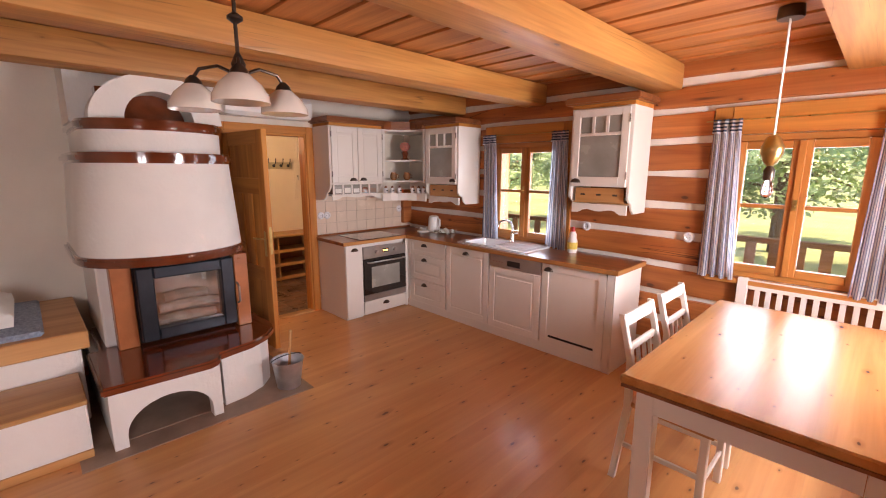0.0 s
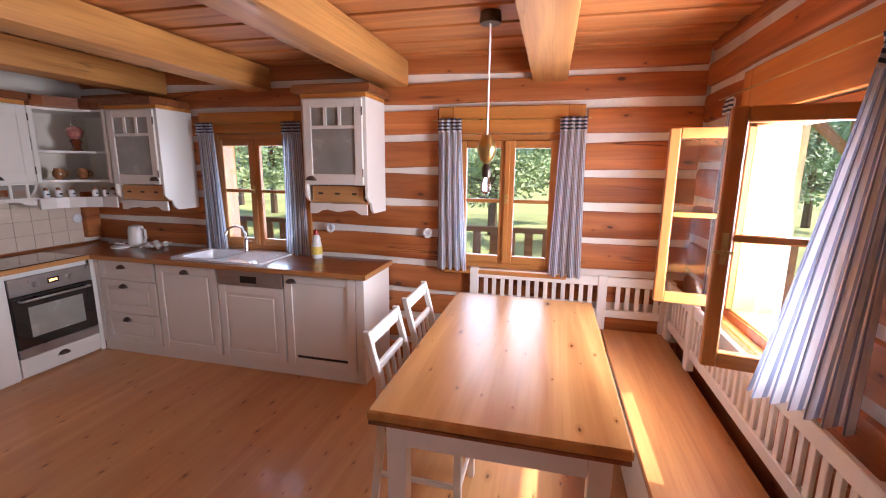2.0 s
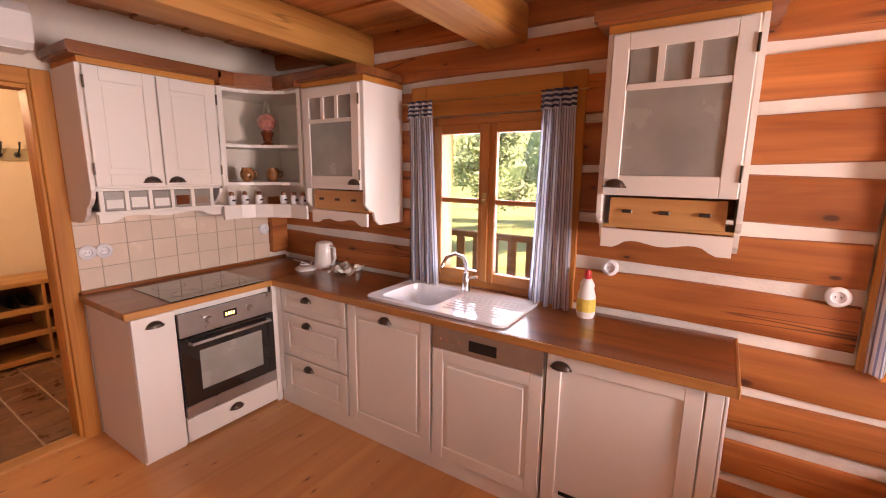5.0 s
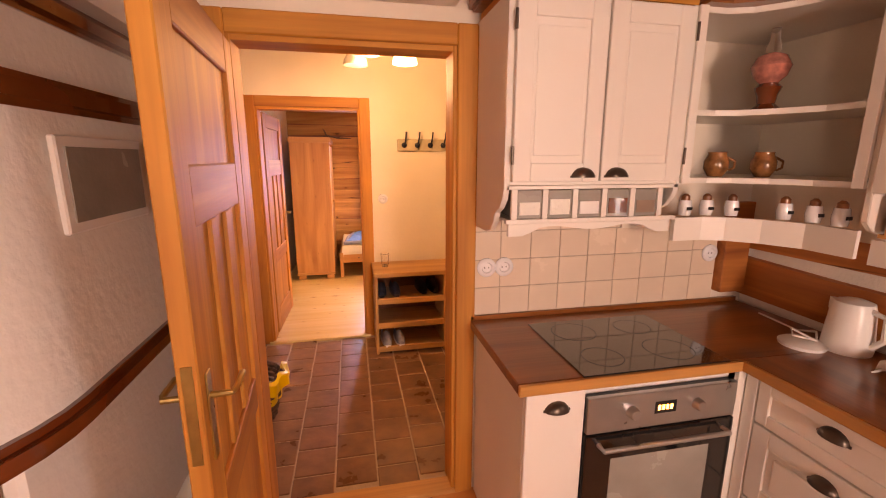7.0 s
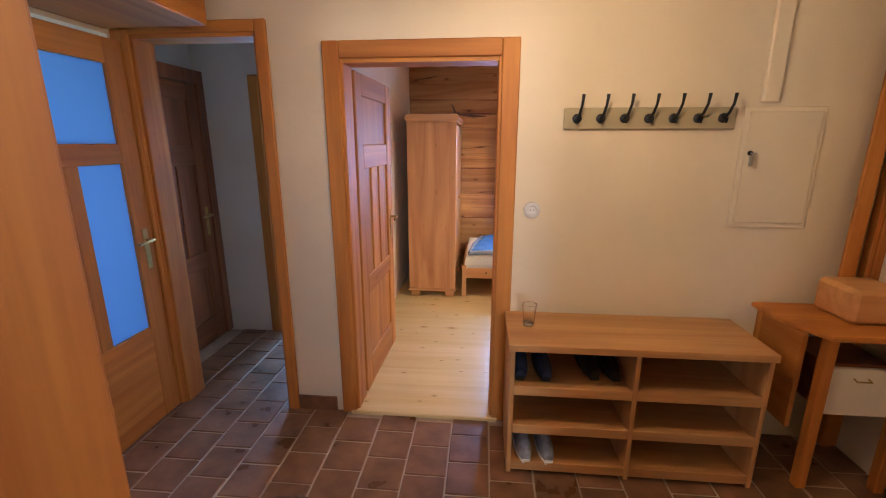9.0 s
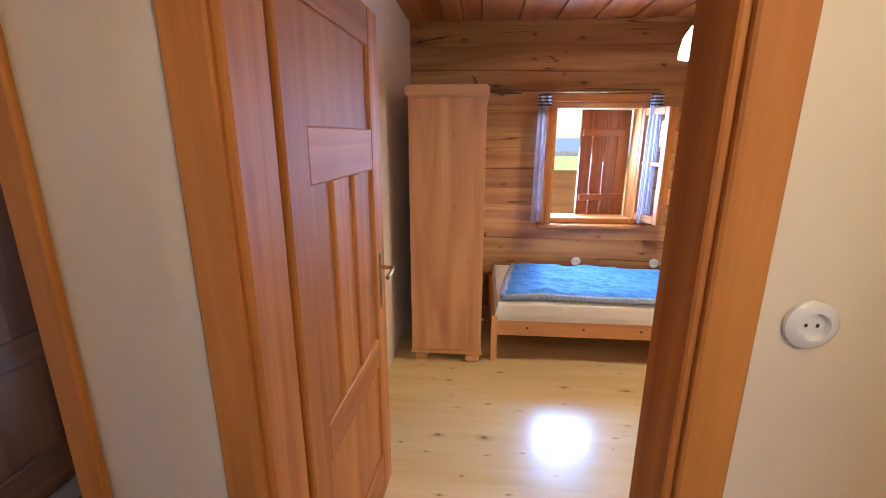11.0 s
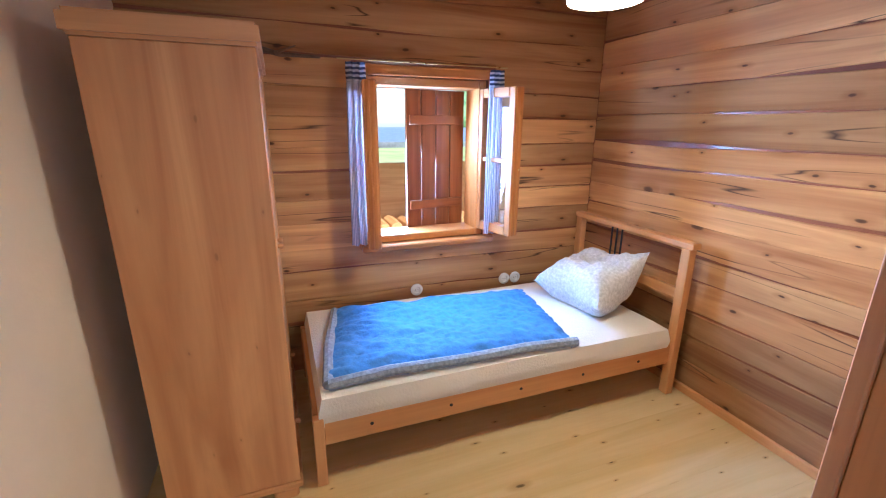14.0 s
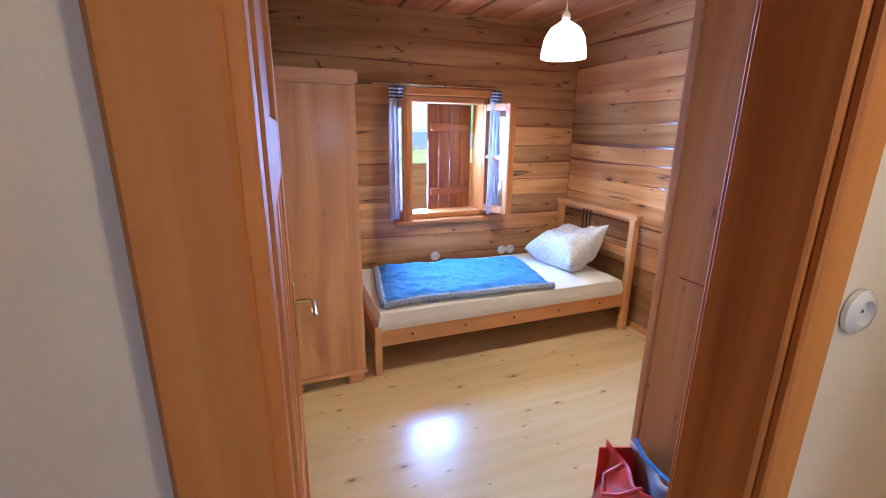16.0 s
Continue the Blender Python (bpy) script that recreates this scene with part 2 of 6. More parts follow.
IRON = paint("black_iron", (0.03, 0.035, 0.045), 0.4, 0.2, 8.0, 0.1, 60, 0.6)
BLACK = paint("black", (0.012, 0.012, 0.013), 0.35, 0.1, 8.0, 0.0)
HOB = paint("black_glass", (0.012, 0.011, 0.011), 0.06, 0.05, 8.0, 0.0, 60, 0.0, 1.0)
STEEL = paint("brushed_steel", (0.52, 0.51, 0.50), 0.3, 0.06, 12.0, 0.04, 120, 0.9)
CHROME = paint("chrome", (0.75, 0.76, 0.78), 0.08, 0.03, 8.0, 0.0, 60, 1.0)
BRONZE = paint("aged_bronze", (0.10, 0.075, 0.06), 0.35, 0.2, 20.0, 0.05, 80, 0.8)
BRASS = paint("brass", (0.55, 0.40, 0.16), 0.3, 0.15, 20.0, 0.04, 80, 0.95)
ZINC = paint("zinc", (0.50, 0.53, 0.56), 0.32, 0.15, 14.0, 0.08, 60, 0.85)
CERAMIC = paint("white_ceramic", (0.80, 0.81, 0.83), 0.14, 0.02, 3.0, 0.0, 60, 0.0, 0.6)
PLASTIC = paint("white_plastic", (0.80, 0.79, 0.76), 0.3, 0.03, 5.0, 0.0)
TILE_CREAM = paint("cream_tile", (0.74, 0.60, 0.48), 0.25, 0.06, 4.0, 0.05, 30, 0.0, 0.3)
GROUT = paint("grout", (0.46, 0.37, 0.29), 0.9, 0.12, 10.0, 0.3)
HALL_TILE = paint("clay_tile", (0.21, 0.105, 0.058), 0.3, 0.35, 7.0, 0.2, 25, 0.0, 0.25)
FIRE_GLASS = thin_glass("fire_glass", 0.22)
FIREBRICK = paint("firebrick", (0.42, 0.38, 0.34), 0.9, 0.25, 9.0, 0.3, 30)
ASH = paint("ashy_bark", (0.34, 0.30, 0.26), 0.9, 0.4, 14.0, 0.5, 30)
STONE = paint("hearth_stone", (0.30, 0.20, 0.145), 0.5, 0.2, 6.0, 0.2, 30)
CURTAIN = striped("striped_cloth", (0.26, 0.31, 0.44), (0.78, 0.80, 0.84), 18, 0.36, sheer=0.62)
CURTAIN_HEAD = striped("striped_header", (0.06, 0.08, 0.14), (0.70, 0.71, 0.74), 4, 0.5, along=1)
LINEN = paint("white_linen", (0.80, 0.79, 0.73), 0.9, 0.04, 4.0, 0.3, 90)
# true blue on the bag's tape; on the duvet, blue window light as colour
BLUE_AND_DAYLIT = paint("blue_and_daylit_cotton", (0.07, 0.24, 0.56), 0.85, 0.2, 30.0, 0.35, 60)
PATTERN = paint("patterned_cotton", (0.28, 0.34, 0.42), 0.9, 0.3, 60.0, 0.3, 90)
PILLOW = paint("speckled_cotton", (0.66, 0.68, 0.70), 0.9, 0.2, 60.0, 0.3, 90)
PANE = thin_glass("window_glass")
FROST = paint("frosted_glass", (0.30, 0.29, 0.26), 0.25, 0.15, 5.0, 0.1, 60, 0.0, 0.5)
CLEAR = glass_mat("clear_glass")
OPAL = paint("opal_glass", (0.80, 0.74, 0.66), 0.2, 0.08, 8.0, 0.0, 60, 0.0, 0.5)
LIT = glow("lit_opal_glass", (1.0, 0.88, 0.66), 6.0)
LIT_WARM = glow("lit_hall_glass", (1.0, 0.74, 0.38), 5.0)
LEAF = paint("leaf", (0.30, 0.42, 0.18), 0.6, 0.5, 1.5, 0.0)
LEAF_DARK = paint("leaf_dark", (0.20, 0.32, 0.15), 0.6, 0.5, 1.5, 0.0)
BARK = paint("bark", (0.12, 0.075, 0.05), 0.9, 0.3, 8.0, 0.5, 20)
GRASS = paint("grass", (0.30, 0.36, 0.13), 0.9, 0.35, 0.4, 0.5, 12)
PORCH = wood("porch_wood", (0.30, 0.16, 0.085), (0.50, 0.29, 0.16), "y", 0.7)


# ---- builders ----
def box(bm, x0, x1, y0, y1, z0, z1, bevel=0.0, seg=1):
    vs = [bm.verts.new((x, y, z)) for x in (x0, x1) for y in (y0, y1) for z in (z0, z1)]
    fs = [bm.faces.new([vs[i] for i in q]) for q in ((0, 1, 3, 2), (4, 6, 7, 5), (0, 4, 5, 1), (2, 3, 7, 6), (0, 2, 6, 4), (1, 5, 7, 3))]
    if bevel:
        es = list({e for f in fs for e in f.edges})
        bmesh.ops.bevel(bm, geom=es, offset=bevel, segments=seg, profile=0.6, affect="EDGES")
    return bm


def boxes(*dims, bevel=0.0):
    bm = bmesh.new()
    for d in dims:
        box(bm, *d, bevel=bevel)
    return bm


def lathe(profile, seg=24, bm=None, at=(0, 0, 0), turn=None, open_foot=False):
    """A turned body from (radius, height) pairs."""
    bm = bm or bmesh.new()
    m = Matrix.Translation(at) @ (turn or Matrix())
    rings = []
    for r, z in profile:
        rings.append([bm.verts.new(m @ Vector((r * math.cos(a), r * math.sin(a), z))) for a in (2 * math.pi * k / seg for k in range(seg))])
    for a, b in zip(rings, rings[1:]):
        for k in range(seg):
            bm.faces.new((a[k], a[(k + 1) % seg], b[(k + 1) % seg], b[k]))
    if not open_foot:
        bm.faces.new(rings[0][::-1])
    bm.faces.new(rings[-1])
    return bm


def tube(points, r, seg=8, bm=None):
    """A round bar along a line of points."""
    bm = bm or bmesh.new()
    pts = [Vector(q) for q in points]
    rings = []
    for i, q in enumerate(pts):
        d = (pts[min(i + 1, len(pts) - 1)] - pts[max(i - 1, 0)]).normalized()
        u = d.orthogonal().normalized() if i == 0 else (rings_u - d * rings_u.dot(d)).normalized()
        rings_u = u
        w = d.cross(u)
        rr = r[i] if isinstance(r, (list, tuple)) else r
        rings.append([bm.verts.new(q + rr * (math.cos(a) * u + math.sin(a) * w)) for a in (2 * math.pi * k / seg for k in range(seg))])
    for a, b in zip(rings, rings[1:]):
        for k in range(seg):
            bm.faces.new((a[k], a[(k + 1) % seg], b[(k + 1) % seg], b[k]))
    bm.faces.new(rings[0][::-1])
    bm.faces.new(rings[-1])
    return bm


def prism(outline, z0, z1, axis="z", bm=None, bevel=0.0):
    """A plate of the given outline; axis: the way of its thickness."""
    bm = bm or bmesh.new()
    put = {"z": lambda a, b, c: (a, b, c), "y": lambda a, b, c: (a, c, b), "x": lambda a, b, c: (c, a, b)}[axis]
    lo = [bm.verts.new(put(a, b, z0)) for a, b in outline]
    hi = [bm.verts.new(put(a, b, z1)) for a, b in outline]
    n = len(outline)
    fs = [bm.faces.new(lo[::-1]), bm.faces.new(hi)] + [bm.faces.new((lo[i], lo[(i + 1) % n], hi[(i + 1) % n], hi[i])) for i in range(n)]
    bmesh.ops.recalc_face_normals(bm, faces=fs)
    if bevel:
        bmesh.ops.bevel(bm, geom=list({e for f in fs[:2] for e in f.edges}), offset=bevel, segments=2, affect="EDGES")
    return bm


def finish(bm, name, smooth=False):
    me = bpy.data.meshes.new(name)
    bmesh.ops.recalc_face_normals(bm, faces=bm.faces)
    bm.to_mesh(me)
    bm.free()
    if smooth:
        for f in me.polygons:
            f.use_smooth = True
        me.set_sharp_from_angle(angle=radians(40))
    return me


def part(name, bm, material, parent=None, label="", smooth=False, at=None):
    ob = new(name, finish(bm, name, smooth))
    ob.data.materials.append(material)
    if at is not None:
        ob.matrix_basis = at
    if parent is not None:
        ob.parent = parent
    if label:
        tagged(ob, label)
    return ob


def thing(name, label, category, at=None, group="", kind=""):
    ob = new(name)
    ob.empty_display_size = 0.1
    if at is not None:
        ob.matrix_basis = at
    return tagged(ob, label, category, group, kind)


def solo(name, bm, material, label, category, kind="", at=None, smooth=False, group=""):
    return tagged(part(name, bm, material, None, "", smooth, at), label, category, group, kind)


def piece(name, mesh, m, parent):
    ob = new(name, mesh)
    ob.matrix_basis = m
    ob.parent = parent
    return ob


EAST, NORTH, SOUTH, WEST = 3.80, 4.52, -0.90, -3.0
HALL_S, HALL_N = 4.65, 6.50
BED_S, BED_N, BED_E, BED_W = 6.64, 9.56, 3.83, 1.0
CEIL = 2.46


# ---- structure ----
def wall(name, axis, t0, t1, u0, u1, z0, z1, holes, material, label):
    """A wall across x or y between t0 and t1, with openings (u0, u1, z0, z1) right through it."""
    bm = bmesh.new()

    def put(a, b, c, d):
        if b - a > 1e-4 and d - c > 1e-4:
            box(bm, *((t0, t1, a, b) if axis == "x" else (a, b, t0, t1)), c, d)
    u = u0
    for a, b, c, d in sorted(holes):
        put(u, a, z0, z1)
        put(a, b, z0, c)
        put(a, b, d, z1)
        u = b
    put(u, u1, z0, z1)
    return solo(name, bm, material, label, "wall", "structure")


WIN1, WIN2 = (2.22, 3.06, 0.89, 1.92), (0.0, 0.84, 0.86, 1.90)
WIN3 = (2.12, 3.04, 0.86, 1.92)
WIN4 = (-1.6, -0.5, 0.86, 1.92)
WIN5 = (2.16, 2.94, 0.81, 1.81)
DOOR1, DOOR2 = (1.45, 2.32, -0.05, 2.02), (1.15, 1.98, -0.05, 1.99)
PASS = (0.06, 0.76, -0.05, 2.12)

wall_east = wall("wall_east", "x", EAST + 0.012, EAST + 0.25, SOUTH - 0.25, NORTH, -0.05, 2.7, [WIN1, WIN2], CHINK, "white chinking between orange timber logs")
wall_south = wall("wall_south", "y", SOUTH - 0.25, SOUTH - 0.012, WEST, EAST + 0.25, -0.05, 2.7, [WIN3, WIN4], CHINK, "white chinking between orange timber logs")
wall("wall_west", "x", WEST - 0.2, WEST, SOUTH - 0.25, NORTH, -0.05, 2.7, [], PLASTER, "plain white plastered wall")
wall("wall_north", "y", NORTH, HALL_S, WEST, EAST + 0.25, -0.05, 2.7, [DOOR1], PLASTER, "white plastered wall with a doorway")
wall("wall_hall", "y", HALL_N, BED_S, -1.2, 4.1, -0.05, 2.7, [DOOR2, PASS], HALL_PLASTER, "cream plastered hall wall with doorways")
wall("wall_hall_east", "x", EAST, EAST + 0.3, HALL_S, HALL_N, -0.05, 2.7, [], HALL_PLASTER, "cream plastered end wall of the hall")
wall("wall_hall_west", "x", -0.12, 0.0, HALL_S, HALL_N, -0.05, 2.7, [(5.58, 6.44, -0.05, 2.1)], HALL_PLASTER, "cream plastered wall round a glazed door")
wall("wall_bed_west", "x", 0.86, BED_W, BED_S, BED_N + 0.25, -0.05, 2.7, [], PLASTER, "white plastered bedroom wall")
wall_bed_north = wall("wall_bed_north", "y", BED_N + 0.012, BED_N + 0.25, BED_W, BED_E + 0.25, -0.05, 2.7, [WIN5], DARK["x"], "pale timber log wall")
wall_bed_east = wall("wall_bed_east", "x", BED_E + 0.012, BED_E + 0.25, BED_S, BED_N, -0.05, 2.7, [], DARK["y"], "pale timber log wall")
# corridor behind the passage, the entrance behind the glazed door
wall("wall_corridor_west", "x", -0.45, -0.33, BED_S, 9.3, -0.05, 2.7, [], PLASTER, "white plastered corridor wall")
wall("wall_corridor_north", "y", 7.55, 7.67, -0.33, 0.86, -0.05, 2.7, [(0.18, 0.78, -0.05, 2.0)], PLASTER, "white plastered end of a corridor")
wall("wall_corridor_far", "y", 9.2, 9.3, -0.33, 0.86, -0.05, 2.7, [(0.1, 0.55, 0.8, 1.8)], PALE["x"], "pale timber wall with a bright window")
wall("wall_entrance", "x", -1.4, -1.2, HALL_S, HALL_N, -0.05, 2.7, [(5.3, 6.4, 0.2, 2.2)], PLASTER, "white plastered entrance wall")
solo("ceiling_north", boxes((-1.4, 4.1, NORTH, BED_N + 0.25, 2.62, 2.74)), BOARD["y"], "dark timber ceiling", "ceiling", "structure")

# log courses: each log a piece of its own, set proud of the white joints
def log_mesh(axis, length, height, depth, sag):
    bm = bmesh.new()
    n = max(2, int(length / 0.35))
    prof = [(0.0, -0.5), (0.75, -0.47), (1.0, -0.30), (1.06, 0.0), (1.0, 0.32), (0.75, 0.47), (0.0, 0.5)]
    rows = []
    for i in range(n + 1):
        u = length * i / n
        wob = 0.007 * math.sin(u * 2.1 + sag * 9) + 0.005 * math.sin(u * 5.3 + sag * 4)
        swell = 1 + 0.05 * math.sin(u * 1.3 + sag * 5)
        rows.append([bm.verts.new((u, d * depth, h * height * swell + wob) if axis == "x" else (d * depth, u, h * height * swell + wob)) for d, h in prof])
    for a, b in zip(rows, rows[1:]):
        for k in range(len(prof) - 1):
            bm.faces.new((a[k], a[k + 1], b[k + 1], b[k]))
    bm.faces.new(rows[0][::-1])
    bm.faces.new(rows[-1])
    return finish(bm, "log", True)


def courses(parent, axis, face, inward, u0, u1, levels, gap, holes, mat, depth=0.03):
    rng = random.Random(len(levels) * 7 + int(face * 10))
    for z0, z1 in zip(levels, levels[1:]):
        c, h = (z0 + z1) / 2, z1 - z0 - gap
        spans, u = [], u0
        for a, b, lo, hi in sorted(holes):
            if z1 - 0.03 > lo and z0 + 0.03 < hi:
                spans.append((u, a))
                u = b
        spans.append((u, u1))
        for a, b in spans:
            if b - a < 0.04:
                continue
            me = log_mesh(axis, b - a, h + rng.uniform(-0.008, 0.008), depth, rng.random() * 6)
            me.materials.append(mat)
            if axis == "x":
                m = Matrix.Translation((a, face, c)) @ (Matrix() if inward > 0 else Matrix.Diagonal((1, -1, 1, 1)))
            else:
                m = Matrix.Translation((face, a, c)) @ (Matrix() if inward > 0 else Matrix.Diagonal((-1, 1, 1, 1)))
            piece("log", me, m, parent)


LEVELS = [-0.06, 0.17, 0.40, 0.62, 0.87, 1.12, 1.37, 1.62, 1.87, 2.11, 2.32, 2.56]
courses(wall_east, "y", EAST + 0.012, -1, SOUTH + 0.02, NORTH, LEVELS, 0.055, [(-0.14, 0.97, 0.85, 2.03), (2.12, 3.18, 0.85, 2.03)], LOG["y"])
courses(wall_south, "x", SOUTH - 0.012, 1, WEST, EAST, [z + 0.06 for z in LEVELS], 0.055, [(2.0, 3.16, 0.91, 2.12), (-1.7, -0.4, 0.91, 2.12)], LOG["x"])
PLEV = [-0.02, 0.16, 0.33, 0.47, 0.66, 0.80, 0.97, 1.11, 1.27, 1.41, 1.58, 1.74, 1.90, 2.06, 2.24, 2.44, 2.62]
courses(wall_bed_north, "x", BED_N + 0.012, -1, BED_W, BED_E, PLEV, 0.004, [(2.09, 3.01, 0.78, 1.86)], PALE["x"], 0.010)
courses(wall_bed_east, "y", BED_E + 0.012, -1, BED_S, BED_N, [z + 0.03 for z in PLEV], 0.004, [], PALE["y"], 0.010)

# floors
floor = solo("floor", boxes((WEST, EAST + 0.2, SOUTH - 0.2, NORTH + 0.05, -0.08, -0.012)), DARK["x"], "oiled knotty wooden floorboards", "floor", "structure")
w = 0.145
fl = boxes((0, EAST - WEST, 0, w - 0.0003, -0.012, 0.0))
fl_mesh = finish(fl, "floorboard")
fl_mesh.materials.append(FLOOR)
for i in range(int((NORTH - SOUTH) / w) + 1):
    piece("floorboard", fl_mesh, Matrix.Translation((WEST, SOUTH - 0.02 + i * w, 0)), floor)
bed_floor = solo("floor_bedroom", boxes((BED_W, BED_E + 0.1, HALL_N + 0.05, BED_N + 0.1, -0.08, -0.012)), DARK["x"], "pale varnished knotty pine floorboards", "floor", "structure")
fb_mesh = finish(boxes((0, BED_E - BED_W, 0, 0.1995, -0.012, 0.0)), "floorboard")
fb_mesh.materials.append(BED_FLOOR)
for i in range(16):
    piece("floorboard", fb_mesh, Matrix.Translation((BED_W, BED_S + i * 0.2 - 0.02, 0)), bed_floor)
hall_floor = solo("floor_hall", boxes((-1.2, EAST, HALL_S - 0.12, HALL_N + 0.02, -0.08, -0.006), (-0.33, 0.86, HALL_N + 0.02, 9.2, -0.08, -0.006)), GROUT, "brown clay tile floor with pale joints", "floor", "structure")
tile_mesh = finish(boxes((0.004, 0.206, 0.004, 0.206, -0.012, 0.0), bevel=0.004), "tile")
tile_mesh.materials.append(HALL_TILE)
rng = random.Random(5)
for i in range(19):
    for j in range(10):
        y = HALL_S - 0.1 + j * 0.21 - (0.105 if i % 2 else 0.0)
        if HALL_S - 0.13 < y < HALL_N - 0.15:
            piece("tile", tile_mesh, pose(-0.15 + i * 0.21, y, rng.uniform(-0.0015, 0.0), 0, 0, rng.uniform(-0.7, 0.7)), hall_floor)
for i in range(5):
    for j in range(9, 15):
        piece("tile", tile_mesh, pose(-0.15 + i * 0.21, HALL_S - 0.1 + j * 0.21 - (0.105 if i % 2 else 0.0), 0, 0, 0, rng.uniform(-0.7, 0.7)), hall_floor)
solo("threshold", boxes((DOOR1[0] - 0.02, DOOR1[1] + 0.02, NORTH - 0.02, HALL_S - 0.05, -0.01, 0.02), bevel=0.006), OAK["x"], "worn wooden door threshold", "threshold", "structure")
solo("threshold", boxes((DOOR2[0] - 0.02, DOOR2[1] + 0.02, HALL_N - 0.03, BED_S + 0.02, -0.01, 0.02), bevel=0.006), BED_FLOOR, "pale wooden door threshold", "threshold", "structure")
solo("baseboard", boxes((0.78, 1.04, HALL_N - 0.012, HALL_N - 0.001, 0.0, 0.09)), HALL_TILE, "brown tile skirting of the hall", "baseboard", "structure")
solo("baseboard", boxes((BED_E - 0.03, BED_E - 0.006, BED_S, BED_N - 0.01, 0, 0.05), bevel=0.004), PINE["y"], "narrow pine skirting", "baseboard", "structure")

# ceiling: boards across, heavy beams below
bm = bmesh.new()
for i in range(48):
    x = WEST + i * 0.145
    box(bm, x, x + 0.139, SOUTH - 0.02, NORTH + 0.02, CEIL + (0.012 if i % 2 else 0.0), CEIL + 0.05, bevel=0.003)
solo("ceiling", bm, BOARD["y"], "orange timber board ceiling", "ceiling", "structure")
solo("roof_deck", boxes((WEST - 0.2, EAST + 0.25, SOUTH - 0.25, NORTH, 2.7, 2.8)), PORCH, "dark roof deck over the room", "roof", "structure")


def beam(x0, x1, y0, y1, z0, z1, mat):
    bm = box(bmesh.new(), x0, x1, y0, y1, z0, z1, bevel=0.028, seg=2)
    solo("ceiling_beam", bm, mat, "heavy honey-coloured timber ceiling beam", "beam", "structure", smooth=True, group="ceiling beams")


for y in (0.14, 1.33, 2.55, 3.62):
    beam(WEST, EAST - 0.005, y - 0.125, y + 0.125, 2.26, CEIL - 0.003, BEAM["x"])
bm = bmesh.new()
for i in range(20):
    box(bm, BED_W + i * 0.145, BED_W + i * 0.145 + 0.139, BED_S, BED_N, 2.42 + (0.012 if i % 2 else 0), 2.46, bevel=0.003)
solo("ceiling_bedroom", bm, BOARD["y"], "timber board ceiling of the bedroom", "ceiling", "structure")
beam(BED_W + 0.005, BED_E - 0.02, 7.72, 7.92, 2.2, 2.415, BEAM["x"])
solo("ceiling_hall", boxes((-1.2, EAST, HALL_S, HALL_N, 2.44, 2.5)), HALL_PLASTER, "plain plastered hall ceiling", "ceiling", "structure")


# ---- windows and curtains ----
def sash(name, w, h, parent, at, mats, d=0.045, cut=0.52):
    """A casement with one glazing bar; its origin is the hinge side's lower corner."""
    s = part(name, boxes((0, 0.055, -d, 0, 0, h), (w - 0.055, w, -d, 0, 0, h), bevel=0.006), mats["z"], parent, at=at)
    part("rail", boxes((0.055, w - 0.055, -d + 0.002, -0.002, 0, 0.06), (0.055, w - 0.055, -d + 0.002, -0.002, h - 0.055, h), (0.055, w - 0.055, -d + 0.008, -0.008, h * cut - 0.014, h * cut + 0.014), bevel=0.004), mats["x"], s)
    for z0, z1 in ((0.06, h * cut - 0.014), (h * cut + 0.014, h - 0.055)):
        g = part("pane", boxes((0.05, w - 0.05, -d / 2 - 0.002, -d / 2 + 0.002, z0 - 0.004, z1 + 0.004)), PANE, s)
        g.visible_shadow = False
    return s


